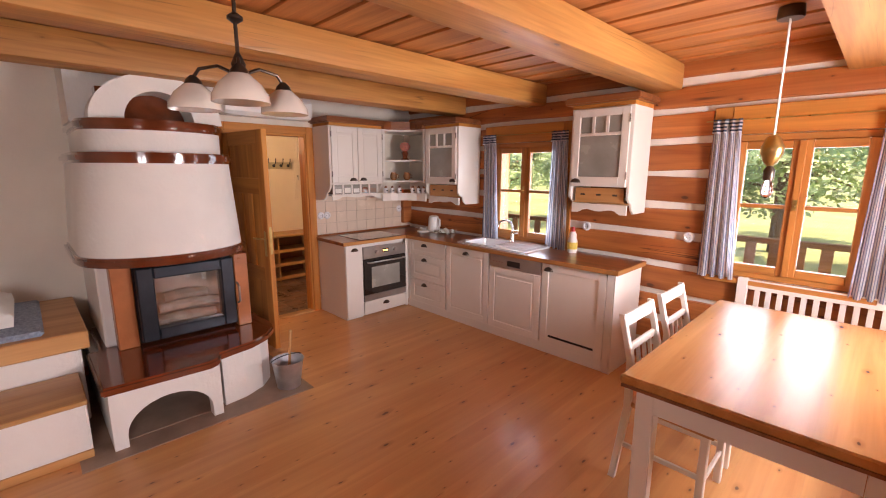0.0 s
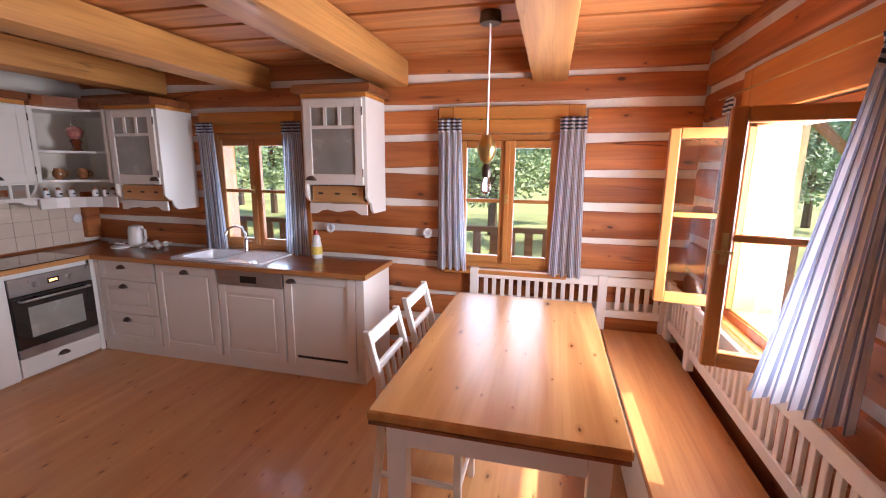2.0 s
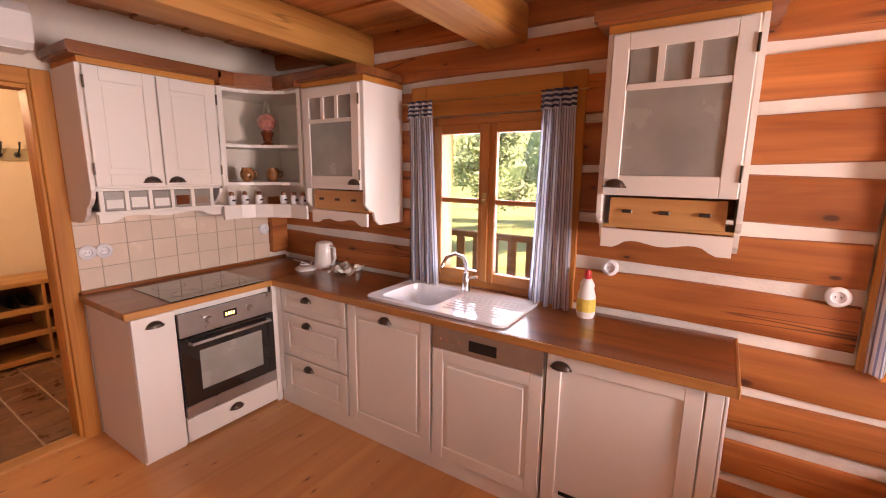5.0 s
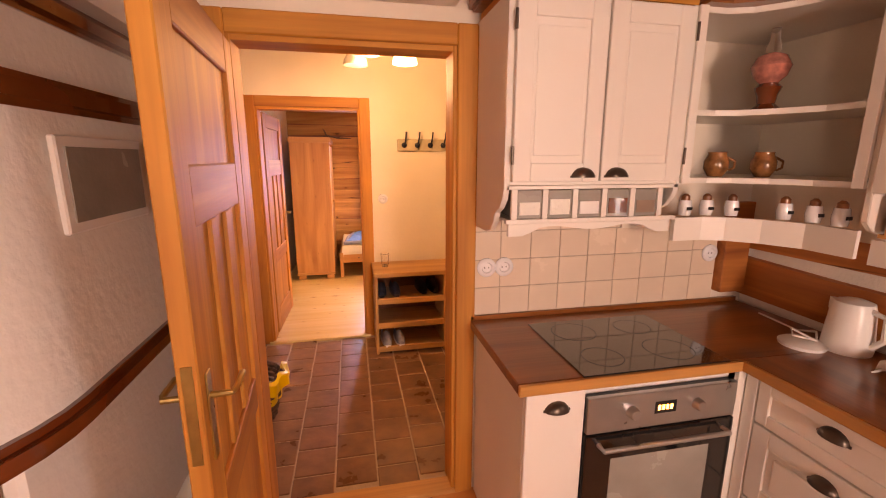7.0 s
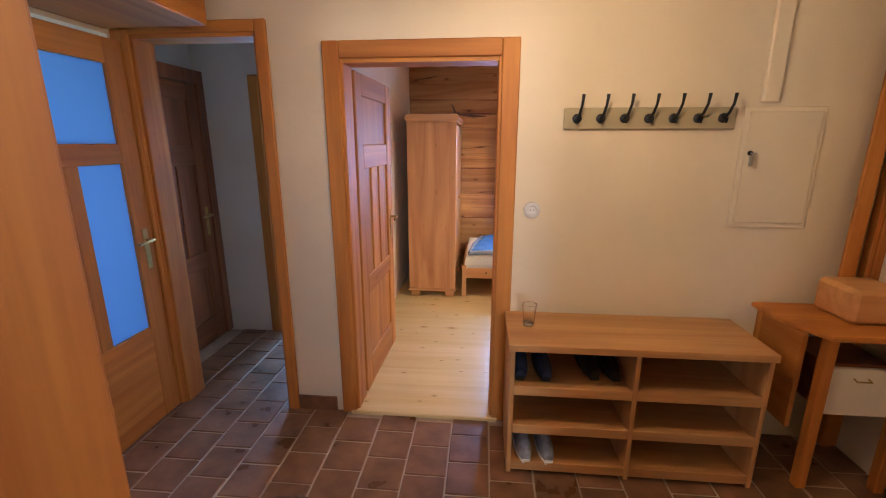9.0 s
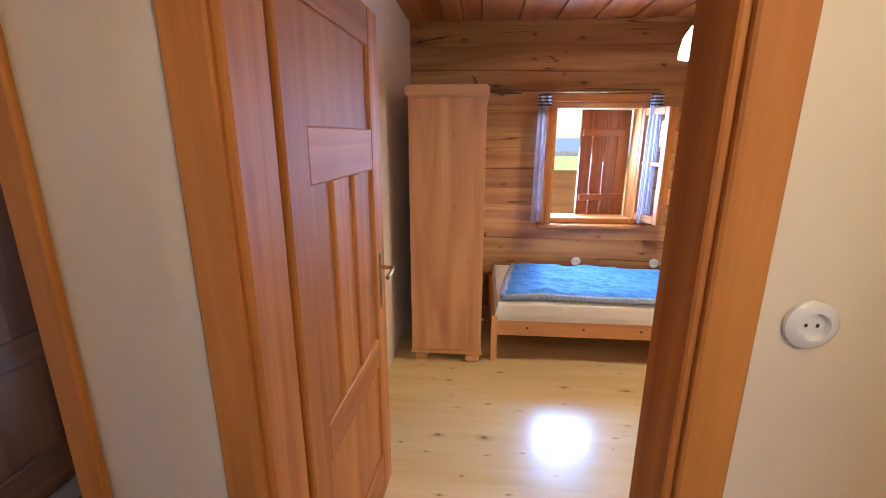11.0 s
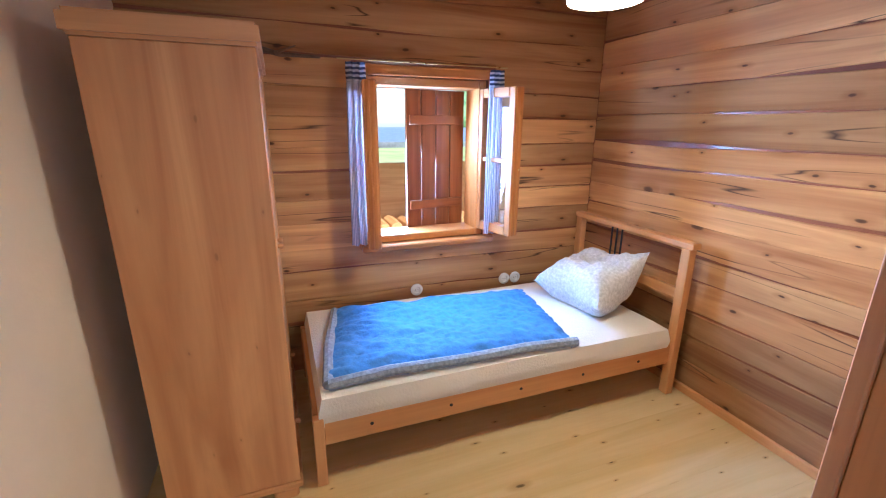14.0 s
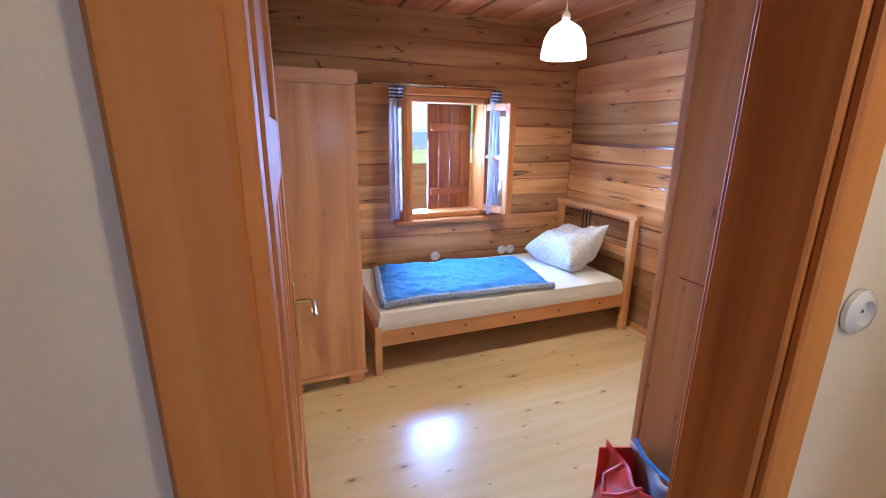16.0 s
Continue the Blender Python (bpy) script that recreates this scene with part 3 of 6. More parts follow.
def window(name, at, w, h, label, opened=None, casing=0.12, head=0.13, deep=0.045):
    """Local frame: x along the wall, -y into the room, z from the sill."""
    win = thing(name, label, "window", at, kind="structure")
    part("window_frame", boxes((0, 0.05, -0.005, 0.2, 0, h), (w - 0.05, w, -0.005, 0.2, 0, h), bevel=0.005), SASH["z"], win)
    part("window_frame", boxes((0.05, w - 0.05, -0.003, 0.2, h - 0.05, h), (0.05, w - 0.05, -0.003, 0.2, 0, 0.045), bevel=0.005), SASH["x"], win)
    part("casing", boxes((-casing, -0.002, -0.03, -0.008, -0.03, h + head), (w + 0.002, w + casing, -0.03, -0.008, -0.03, h + head), bevel=0.004), FRAME["z"], win)
    part("casing", boxes((-0.002, w + 0.002, -0.034, -0.008, h + 0.002, h + head), bevel=0.004), FRAME["x"], win)
    part("window_sill", boxes((-0.06, w + 0.06, -0.07, 0.02, -0.045, -0.005), bevel=0.008), SASH["x"], win)
    sw, sh = (w - 0.10) / 2, h - 0.095
    angles = opened or (0, 0)
    a = sash("sash", sw, sh, win, pose(0.05, 0.02, 0.045, 0, 0, -angles[0]), SASH, deep)
    b = sash("sash", sw, sh, win, Matrix.Translation((w - 0.05, 0.02, 0.045)) @ pose(0, 0, 0, 0, 0, angles[1]) @ Matrix.Diagonal((-1, 1, 1, 1)), SASH, deep)
    if deep > 0.06:
        for leaf_ in (a, b):
            for k in range(2):
                part("groove", boxes((sw - 0.001, sw + 0.004, -deep + 0.014 + k * 0.026, -deep + 0.032 + k * 0.026, 0.004, sh - 0.004), bevel=0.002), FRAME["z"], leaf_)
    if not opened:
        part("post", boxes((w / 2 - 0.02, w / 2 + 0.02, -0.045, -0.03, 0.05, h - 0.055), bevel=0.004), SASH["z"], win)
    part("catch", boxes((w / 2 - 0.012, w / 2 + 0.012, -0.05, -0.044, h * 0.5, h * 0.5 + 0.07), (w / 2 - 0.006, w / 2 + 0.006, -0.085, -0.05, h * 0.52, h * 0.52 + 0.014)) if not opened else boxes((sw - 0.06, sw + 0.005, -0.058, -0.046, sh * 0.46, sh * 0.46 + 0.012), (sw - 0.04, sw - 0.02, -0.05, -0.044, sh * 0.42, sh * 0.54)), BRASS, win if not opened else b)
    return win


def cloth(width, height, folds, depth, flare=1.0, lean=0.0, nx=60, ny=14, bottom=0.0):
    """A hanging gathered cloth; u runs across it and v down it."""
    bm = bmesh.new()
    uv = bm.loops.layers.uv.new("UVMap")
    grid = []
    for j in range(ny + 1):
        v = j / ny
        row = []
        for i in range(nx + 1):
            u = i / nx
            ww = width * (1 + (flare - 1) * v)
            x = (u - 0.5) * ww + lean * v
            amp = depth * (0.55 + 0.6 * v)
            y = amp * math.sin(u * folds * 2 * math.pi + 0.5 * math.sin(3 * v)) + 0.3 * amp * math.sin(u * 9 + 4 * v)
            row.append((bm.verts.new((x, y, -height * v - bottom * v * u)), u, v))
        grid.append(row)
    for j in range(ny):
        for i in range(nx):
            q = (grid[j][i], grid[j][i + 1], grid[j + 1][i + 1], grid[j + 1][i])
            f = bm.faces.new([a[0] for a in q])
            for lp, a in zip(f.loops, q):
                lp[uv].uv = (a[1], a[2])
    return bm


def curtain(at, width, height, folds, depth, label, **kw):
    c = thing("curtain", label, "curtain", at, group="striped curtains")
    ob = part("cloth", cloth(width, height, folds, depth, **kw), CURTAIN, c, smooth=True)
    hd = part("header", cloth(width * 1.08, 0.10, folds, depth * 1.05, nx=40, ny=3), CURTAIN_HEAD, c, "gathered header with cross stripes", smooth=True, at=pose(0, -0.012, 0.02))
    return c


def rod(p0, p1, label="thin metal curtain wire"):
    solo("curtain_rod", tube([p0, p1], 0.004, 6), BRASS, label, "curtain rod")


facing_w = lambda x, y, z: pose(x, y, z, 0, 0, -90)
facing_n = lambda x, y, z: pose(x, y, z, 0, 0, 180)
window("window_1", facing_w(EAST, WIN1[1], WIN1[2]), WIN1[1] - WIN1[0], WIN1[3] - WIN1[2], "closed orange wooden casement window over the sink", None, 0.12, 0.18)
window("window_2", facing_w(EAST, WIN2[1], WIN2[2]), WIN2[1] - WIN2[0], WIN2[3] - WIN2[2], "closed orange wooden casement window by the table", None, 0.12, 0.20)
window("window_3", facing_n(WIN3[1], SOUTH, WIN3[2]), WIN3[1] - WIN3[0], WIN3[3] - WIN3[2], "orange wooden casement window with both sashes open", (97, 80), 0.12, 0.24)
window("window_4", facing_n(WIN4[1], SOUTH, WIN4[2]), WIN4[1] - WIN4[0], WIN4[3] - WIN4[2], "closed orange wooden casement window")
window("window_5", pose(WIN5[0], BED_N, WIN5[2]), WIN5[1] - WIN5[0], WIN5[3] - WIN5[2], "open casement window of the bedroom with a shutter", (98, 106), 0.07, 0.06, 0.075)
CL = "blue and white striped gathered curtain beside a window"
for y, lean in ((3.08, 0.03), (2.22, 0.0)):
    curtain(facing_w(EAST - 0.075, y, 1.99), 0.17, 1.13, 4, 0.018, CL, flare=1.35, lean=lean)
for y, lean in ((0.86, 0.03), (-0.04, 0.0)):
    curtain(facing_w(EAST - 0.075, y, 1.99), 0.17, 1.15, 4, 0.018, CL, flare=1.4, lean=lean)
curtain(pose(1.93, SOUTH + 0.085, 2.01, 0, 0, 222), 0.10, 1.15, 6, 0.03, "blue and white striped curtain drawn over an open sash", flare=3.0, lean=-0.10)
curtain(facing_n(3.2, SOUTH + 0.06, 2.03), 0.10, 1.15, 3, 0.015, CL)
rod((EAST - 0.075, 2.08, 2.0), (EAST - 0.075, 3.22, 2.0))
rod((EAST - 0.075, -0.16, 2.0), (EAST - 0.075, 1.0, 2.0))
rod((1.85, SOUTH + 0.09, 2.04), (3.3, SOUTH + 0.09, 2.04))
curtain(pose(2.09, BED_N - 0.13, 1.84), 0.10, 1.0, 3, 0.016, "blue striped curtain on an open bedroom sash", flare=1.3)
curtain(pose(2.95, BED_N - 0.12, 1.84), 0.09, 1.0, 3, 0.014, "blue striped curtain behind an open bedroom sash", flare=1.2)
rod((2.0, BED_N - 0.09, 1.88), (3.04, BED_N - 0.09, 1.88))

# wooden shutter and yard outside the bedroom window
sh = thing("window_shutter", "brown boarded wooden window shutter, half shut", "shutter", pose(WIN5[1] - 0.05, BED_N + 0.235, WIN5[2] + 0.03, 0, 0, 8))
for i in range(4):
    part("board", boxes((-0.11 * (i + 1) + 0.003, -0.11 * i, 0, 0.022, 0, 0.92), bevel=0.003), DARK["z"], sh)
for z in (0.14, 0.70):
    part("batten", boxes((-0.42, -0.02, -0.02, -0.001, z, z + 0.06), bevel=0.003), DARK["x"], sh)


# ---- doors ----
def door_frame(name, at, w, h, depth, label, cw=0.085, both=True):
    """Lining with casings; local x along the wall, -y out of the wall's near face, y=depth its far face."""
    f = thing(name, label, "door frame", at, kind="structure")
    part("lining", boxes((0, 0.03, -0.004, depth + 0.004, 0, h), (w - 0.03, w, -0.004, depth + 0.004, 0, h), bevel=0.004), FRAME["z"], f)
    part("lining", boxes((0.03, w - 0.03, -0.002, depth + 0.002, h - 0.03, h)), FRAME["x"], f)
    sides = [(-0.022, -0.002)] + ([(depth + 0.002, depth + 0.022)] if both else [])
    for a, b in sides:
        part("casing", boxes((-cw + 0.015, 0.015, a, b, 0, h + cw - 0.015), (w - 0.015, w + cw - 0.015, a, b, 0, h + cw - 0.015), bevel=0.005), FRAME["z"], f)
        part("casing", boxes((0.015, w - 0.015, a + 0.001, b - 0.001, h - 0.012, h + cw - 0.015), bevel=0.005), FRAME["x"], f)
    return f


def lever(parent, x, z, front, mat=BRASS):
    s = -1 if front else 1
    y = -0.045 if front else 0.0
    part("door_handle", tube([(x, y, z), (x, y + s * 0.05, z), (x - 0.02, y + s * 0.055, z), (x - 0.11, y + s * 0.055, z - 0.005)], 0.008, 8), mat, parent, smooth=True)
    part("lock_plate", boxes((x - 0.018, x + 0.018, min(y, y + s * 0.005), max(y, y + s * 0.005), z - 0.16, z + 0.06), bevel=0.002), mat, parent)


def panel_leaf(name, at, w, h, label, mats, glazed=False):
    """A framed and panelled leaf; hinge at x=0, its faces at y=-0.045 and 0."""
    d = thing(name, label, "door", at)
    t = 0.045
    part("stile", boxes((0, 0.115, -t, 0, 0, h), bevel=0.004), mats["z"], d)
    part("stile", boxes((w - 0.115, w, -t, 0, 0, h), bevel=0.004), mats["z"], d)
    rails = [(0, 0.20), (0.62, 0.74), (1.40, 1.54), (h - 0.12, h)] if not glazed else [(0, 0.56), (1.46, 1.56), (h - 0.12, h)]
    for a, b in rails:
        part("rail", boxes((0.115, w - 0.115, -t + 0.001, -0.001, a, b), bevel=0.004), mats["x"], d)
    if glazed:
        part("mullion", boxes((w / 2 - 0.035, w / 2 + 0.035, -t + 0.002, -0.002, 0.56, 1.46), bevel=0.004), mats["z"], d)
        for a, b, c, e in ((0.11, w / 2 - 0.03, 0.55, 1.47), (w / 2 + 0.03, w - 0.11, 0.55, 1.47), (0.11, w - 0.11, 1.55, h - 0.11)):
            part("pane", boxes((a, b, -t / 2 - 0.003, -t / 2 + 0.003, c, e)), ORNAMENT, d, "pale ornamental glass")
    else:
        part("panel", boxes((0.11, w - 0.11, -t + 0.014, -0.014, 0.195, 0.625), bevel=0.003), mats["z"], d)
        part("panel", boxes((0.11, w - 0.11, -t + 0.014, -0.014, 1.535, h - 0.115), bevel=0.003), mats["z"], d)
        n = 3
        pw = (w - 0.23) / n
        for i in range(n):
            part("panel", boxes((0.11 + i * (pw + 0.003), 0.11 + (i + 1) * pw, -t + 0.014, -0.014, 0.735, 1.405), bevel=0.004), mats["z"], d)
            if i:
                part("muntin", boxes((0.115 + i * pw - 0.03, 0.115 + i * pw + 0.03, -t + 0.003, -0.003, 0.74, 1.40), bevel=0.004), mats["z"], d)
    return d


m_orn, t_orn, p_orn = nodes_of("ornament_glass")
tl, rf, mx = t_orn.nodes.new("ShaderNodeBsdfTranslucent"), t_orn.nodes.new("ShaderNodeBsdfGlossy"), t_orn.nodes.new("ShaderNodeMixShader")
tl.inputs[0].default_value, rf.inputs[1].default_value, mx.inputs[0].default_value = (0.35, 0.55, 0.85, 1), 0.2, 0.08
for a, b in ((tl.outputs[0], mx.inputs[1]), (rf.outputs[0], mx.inputs[2]), (mx.outputs[0], t_orn.nodes["Material Output"].inputs[0])):
    t_orn.links.new(a, b)
ORNAMENT = m_orn

door_frame("door_frame_1", pose(DOOR1[0], NORTH, 0), DOOR1[1] - DOOR1[0], DOOR1[3], HALL_S - NORTH, "orange-brown wooden door frame of the kitchen")
leaf = panel_leaf("kitchen_door", pose(DOOR1[0] + 0.035, NORTH - 0.03, 0.025, 0, 0, -86), 0.79, 1.95, "honey-coloured panelled wooden door standing wide open", FRAME)
lever(leaf, 0.735, 1.02, True)
lever(leaf, 0.735, 1.02, False)
part("lock_edge", boxes((0.7895, 0.7925, -0.034, -0.011, 0.88, 1.12), bevel=0.001), BRASS, leaf, "brass lock face plate")
door_frame("door_frame_2", pose(DOOR2[0], HALL_N, 0), DOOR2[1] - DOOR2[0], DOOR2[3], BED_S - HALL_N, "orange-brown wooden door frame of the bedroom")
leaf = panel_leaf("bedroom_door", Matrix.Translation((DOOR2[0] + 0.035, BED_S + 0.03, 0.025)) @ pose(0, 0, 0, 0, 0, 88) @ Matrix.Diagonal((1, -1, 1, 1)) @ pose(0, 0.0, 0), 0.76, 1.93, "honey-coloured panelled wooden door opened into the bedroom", FRAME)
lever(leaf, 0.70, 1.02, True)
lever(leaf, 0.70, 1.02, False)
door_frame("door_frame_3", pose(PASS[0], HALL_N, 0), PASS[1] - PASS[0], PASS[3], BED_S - HALL_N, "wooden frame round the passage to the corridor", 0.06)
leaf = panel_leaf("glazed_door", pose(0.01, 5.655, 0.01, 0, 0, 90), 0.80, 2.06, "honey-coloured wooden door with ornamental glass panes", FRAME, True)
lever(leaf, 0.745, 1.05, True)
part("frame_post", boxes((0.802, 0.838, -0.06, 0.06, 0, 2.12), bevel=0.005), FRAME["z"], leaf)
part("frame_post", boxes((-0.06, -0.002, -0.06, 0.06, 0, 2.12), bevel=0.005), FRAME["z"], leaf)
leaf = panel_leaf("corridor_door", pose(-0.30, 6.72, 0.01, 0, 0, 90), 0.74, 1.98, "dark panelled wooden door in the corridor", DARK)
lever(leaf, 0.68, 1.02, True)
part("casing", boxes((-0.09, -0.004, -0.06, 0.0, 0, 2.08), (0.744, 0.82, -0.06, 0.0, 0, 2.08), (-0.004, 0.744, -0.06, 0.0, 1.985, 2.08), bevel=0.004), DARK["z"], leaf)
door_frame("door_frame_4", pose(0.18, 7.55, 0), 0.6, 2.0, 0.12, "dark wooden frame at the end of the corridor", 0.08)
solo("wall_cupboard", boxes((0.005, 0.55, 5.0, 6.42, 2.12, 2.43), bevel=0.006), FRAME["y"], "wooden storage box high above the glazed door", "cupboard")

# ---- outside ----
solo("ground", boxes((-80, 260, -160, 160, -0.9, -0.55)), GRASS, "sunlit meadow", "ground", "structure")
# added pale sheet: the glare of overexposed ground, put into its colour
solo("yard", boxes((-3, 9, BED_N + 0.3, 17, -0.552, -0.545)), paint("glare_ground", (0.52, 0.50, 0.46), 0.9, 0.25, 6.0, 0.5, 40), "added pale sheet in place of glaring overexposed ground", "yard", "structure")
deck = solo("porch_deck", boxes((EAST + 0.26, EAST + 2.1, -3.0, 6.5, -0.2, -0.02)), PORCH, "weathered wooden porch deck", "porch", "structure")
rail = thing("porch_railing", "brown wooden porch railing with upright boards", "railing")
part("handrail", boxes((EAST + 1.92, EAST + 2.02, -3.0, 6.5, 0.86, 0.92), (EAST + 1.94, EAST + 2.0, -3.0, 6.5, 0.08, 0.14), bevel=0.006), PORCH, rail)
slat_mesh = finish(boxes((0, 0.03, 0, 0.10, 0.14, 0.86), bevel=0.004), "slat")
slat_mesh.materials.append(PORCH)
for i in range(44):
    piece("slat", slat_mesh, Matrix.Translation((EAST + 1.955, -2.95 + i * 0.215, 0)), rail)
for y in (-2.9, 1.75, 6.3):
    pst = thing("porch_post", "brown timber porch post with a brace", "post", pose(EAST + 1.97, y, 0), group="porch posts")
    part("post", boxes((-0.07, 0.07, -0.07, 0.07, -0.02, 2.35), bevel=0.008), PORCH, pst)
    part("brace", tube([(0, 0, 1.75), (0, 0.6, 2.33)], 0.05, 6), PORCH, pst)
solo("porch_roof", prism([(EAST + 0.27, 2.9), (EAST + 2.5, 2.28), (EAST + 2.5, 2.36), (EAST + 0.27, 2.98)], -3.4, 6.9, "y"), PORCH, "sloping timber porch roof", "roof", "structure")
# unseen overhang, added and sized to narrow the sun patch through window_3
solo("eave", prism([(SOUTH - 0.26, 2.55), (SOUTH - 1.0, 2.26), (SOUTH - 1.0, 2.34), (SOUTH - 0.26, 2.63)], WEST - 0.3, EAST + 0.6, "x"), PORCH, "unseen overhang added above the south wall to cut the sun", "roof", "structure")


def tree(x, y, h, spread, seed, leafm, label):
    """A tapered trunk, limbs and a crown of many leaf clumps with gaps."""
    rng = random.Random(seed)
    tr = thing("tree", label, "tree", pose(x, y, -0.55))
    bm = tube([(0, 0, 0), (0.05, 0.02, h * 0.4), (-0.05, 0.04, h * 0.75), (0, 0, h)], [0.16, 0.12, 0.07, 0.02], 8)
    tips = []
    for i in range(14):
        z = h * (0.22 + 0.055 * i)
        a = rng.uniform(0, 6.28)
        l = spread * (1.05 - 0.75 * (z / h)) * rng.uniform(0.7, 1.1)
        e = (l * math.cos(a), l * math.sin(a), z + 0.25 * l)
        tube([(0, 0, z), (e[0] * 0.5, e[1] * 0.5, z + 0.1 * l), e], [0.05, 0.035, 0.012], 5, bm)
        tips.append((z, e))
    part("trunk", bm, BARK, tr)
    verts, faces = [], []
    for z, e in tips:
        for k in range(420):
            u = rng.random() ** 0.6
            c = Vector((e[0] * u, e[1] * u, z + (e[2] - z) * u)) + Vector((rng.gauss(0, 0.28), rng.gauss(0, 0.28), rng.gauss(0, 0.2))) * (0.5 + 0.5 * spread / 2)
            s = rng.uniform(0.04, 0.11)
            d1 = Vector((rng.uniform(-1, 1), rng.uniform(-1, 1), rng.uniform(-0.6, 0.6))).normalized() * s
            d2 = d1.orthogonal().normalized() * s * 0.55
            i0 = len(verts)
            verts += [c - d1, c + d2, c + d1 * 1.1, c - d2]
            faces.append((i0, i0 + 1, i0 + 2, i0 + 3))
    me = bpy.data.meshes.new("crown")
    me.from_pydata(verts, [], faces)
    me.materials.append(leafm)
    cr = new("crown", me)
    cr.parent = tr
    return tr


rng = random.Random(3)
for i, (x, y) in enumerate([(10.5, -2.2), (11.5, 1.6), (9.8, 4.2), (12.5, 7.2), (13.5, -5), (15, 0.0), (16, 4.5), (15, 10.5), (17, -8), (10.8, 9.6), (18, 14)]):
    tree(x + 3, y * 1.2, rng.uniform(4.0, 7.0), rng.uniform(1.5, 2.4), 20 + i, LEAF if i % 2 else LEAF_DARK, "green garden tree with loose foliage")
for i, (x, y) in enumerate([(-2, -14), (3.5, -17), (9, -15), (6, -22)]):
    tree(x, y, 6.0, 2.2, 60 + i, LEAF, "green garden tree with loose foliage")
bm = bmesh.new()
for i in range(90):
    a = -1.2 + 2.4 * i / 90
    r = 70 + 8 * math.sin(i * 1.7)
    lathe([(3.2, 0), (4.2, 3), (2.6, 6.5 + 2 * math.sin(i * 2.3)), (0.3, 9 + 2.4 * math.sin(i * 2.3))], 7, bm, (r * math.cos(a), r * math.sin(a), -0.8))
solo("far_woods", bm, LEAF_DARK, "dark woods beyond the meadow", "woods", "stuff")


# ---- kitchen ----
def panel_front(parent, name, x0, x1, z0, z1, y=0.0, t=0.02, raised=True, label=""):
    """A framed cabinet front with a sunk field and, as a rule, a raised middle."""
    r = min(0.065, (z1 - z0) * 0.28)
    g = 0.0015
    d = part(name, boxes((x0 + r - 0.002, x1 - r + 0.002, y - t + 0.009, y - 0.002, z0 + r - 0.002, z1 - r + 0.002)), WHITE, parent, label)
    for a, b in ((x0 + g, x0 + r), (x1 - r, x1 - g)):
        part("stile", boxes((a, b, y - t, y, z0 + g, z1 - g), bevel=0.0025), WHITE, d)
    for a, b in ((z0 + g, z0 + r), (z1 - r, z1 - g)):
        part("rail", boxes((x0 + r, x1 - r, y - t, y, a, b), bevel=0.0025), WHITE, d)
    if raised:
        part("raised_field", boxes((x0 + r + 0.022, x1 - r - 0.022, y - t + 0.001, y - 0.008, z0 + r + 0.02, z1 - r - 0.02), bevel=0.006), WHITE, d)
    return d


def cup_handle(parent, x, z, y):
    """A bronze cup pull."""
    bm = bmesh.new()
    rows = []
    for j in range(6):
        b = j / 5 * math.pi / 2
        rows.append([bm.verts.new((x + 0.043 * math.cos(a) * math.cos(b) if j < 5 else x, y - 0.026 * math.sin(b) - (0.004 if j else 0), z - 0.018 + 0.034 * math.sin(a) * math.cos(b))) for a in (math.pi * k / 12 for k in range(13))])
    for a, b in zip(rows, rows[1:]):
        for k in range(12):
            bm.faces.new((a[k], a[k + 1], b[k + 1], b[k]))
    box(bm, x - 0.047, x + 0.047, y - 0.005, y + 0.0, z - 0.02, z - 0.012)
    part("handle", bm, BRONZE, parent, "dark bronze cup handle", smooth=True)


def carcass(parent, w, h, d, z0=0.0, plinth=0.0):
    part("body", boxes((0.001, w - 0.001, 0.001, d, z0, z0 + h), bevel=0.001), WHITE, parent)


TOP = 0.835
FX, FY = 3.27, 3.955
unit = thing("drawer_unit", "white kitchen base unit with three drawers", "kitchen cabinet", facing_w(FX, 3.93, 0))
carcass(unit, 0.65, TOP, EAST - FX - 0.04)
part("filler", boxes((0, 0.045, -0.02, 0, 0.09, TOP), bevel=0.002), WHITE, unit)
for z0, z1 in ((0.09, 0.36), (0.365, 0.66), (0.665, TOP - 0.005)):
    f = panel_front(unit, "drawer", 0.05, 0.645, z0, z1, raised=z1 < 0.7)
    cup_handle(f, 0.30, z1 - 0.045, -0.02)
unit = thing("sink_unit", "white kitchen base unit with a panelled door under the sink", "kitchen cabinet", facing_w(FX, 3.275, 0))
carcass(unit, 0.61, 0.66, EAST - FX - 0.04)
cup_handle(panel_front(unit, "door", 0.005, 0.605, 0.09, TOP - 0.005), 0.30, TOP - 0.05, -0.02)
unit = thing("dishwasher", "built-in dishwasher with a steel control strip and white panel", "dishwasher", facing_w(FX, 2.66, 0))
carcass(unit, 0.60, TOP, EAST - FX - 0.04)
panel_front(unit, "door", 0.003, 0.597, 0.09, 0.705)
strip = part("control_strip", boxes((0.003, 0.597, -0.024, -0.001, 0.71, TOP - 0.005), bevel=0.003), STEEL, unit, "brushed steel control strip")
part("display", boxes((0.22, 0.37, -0.026, -0.0235, 0.735, 0.79), bevel=0.001), BLACK, strip, "black display window")
for i in range(4):
    part("button", lathe([(0.006, 0), (0.006, 0.004)], 10, at=(0.06 + i * 0.035, -0.023, 0.765), turn=pose(0, 0, 0, 90)), CHROME, strip)
unit = thing("end_unit", "white kitchen base unit with one plain sunk panel door", "kitchen cabinet", facing_w(FX, 2.055, 0))
carcass(unit, 0.66, TOP, EAST - FX - 0.04)
cup_handle(panel_front(unit, "door", 0.005, 0.60, 0.09, TOP - 0.005, raised=False), 0.07, TOP - 0.05, -0.02)
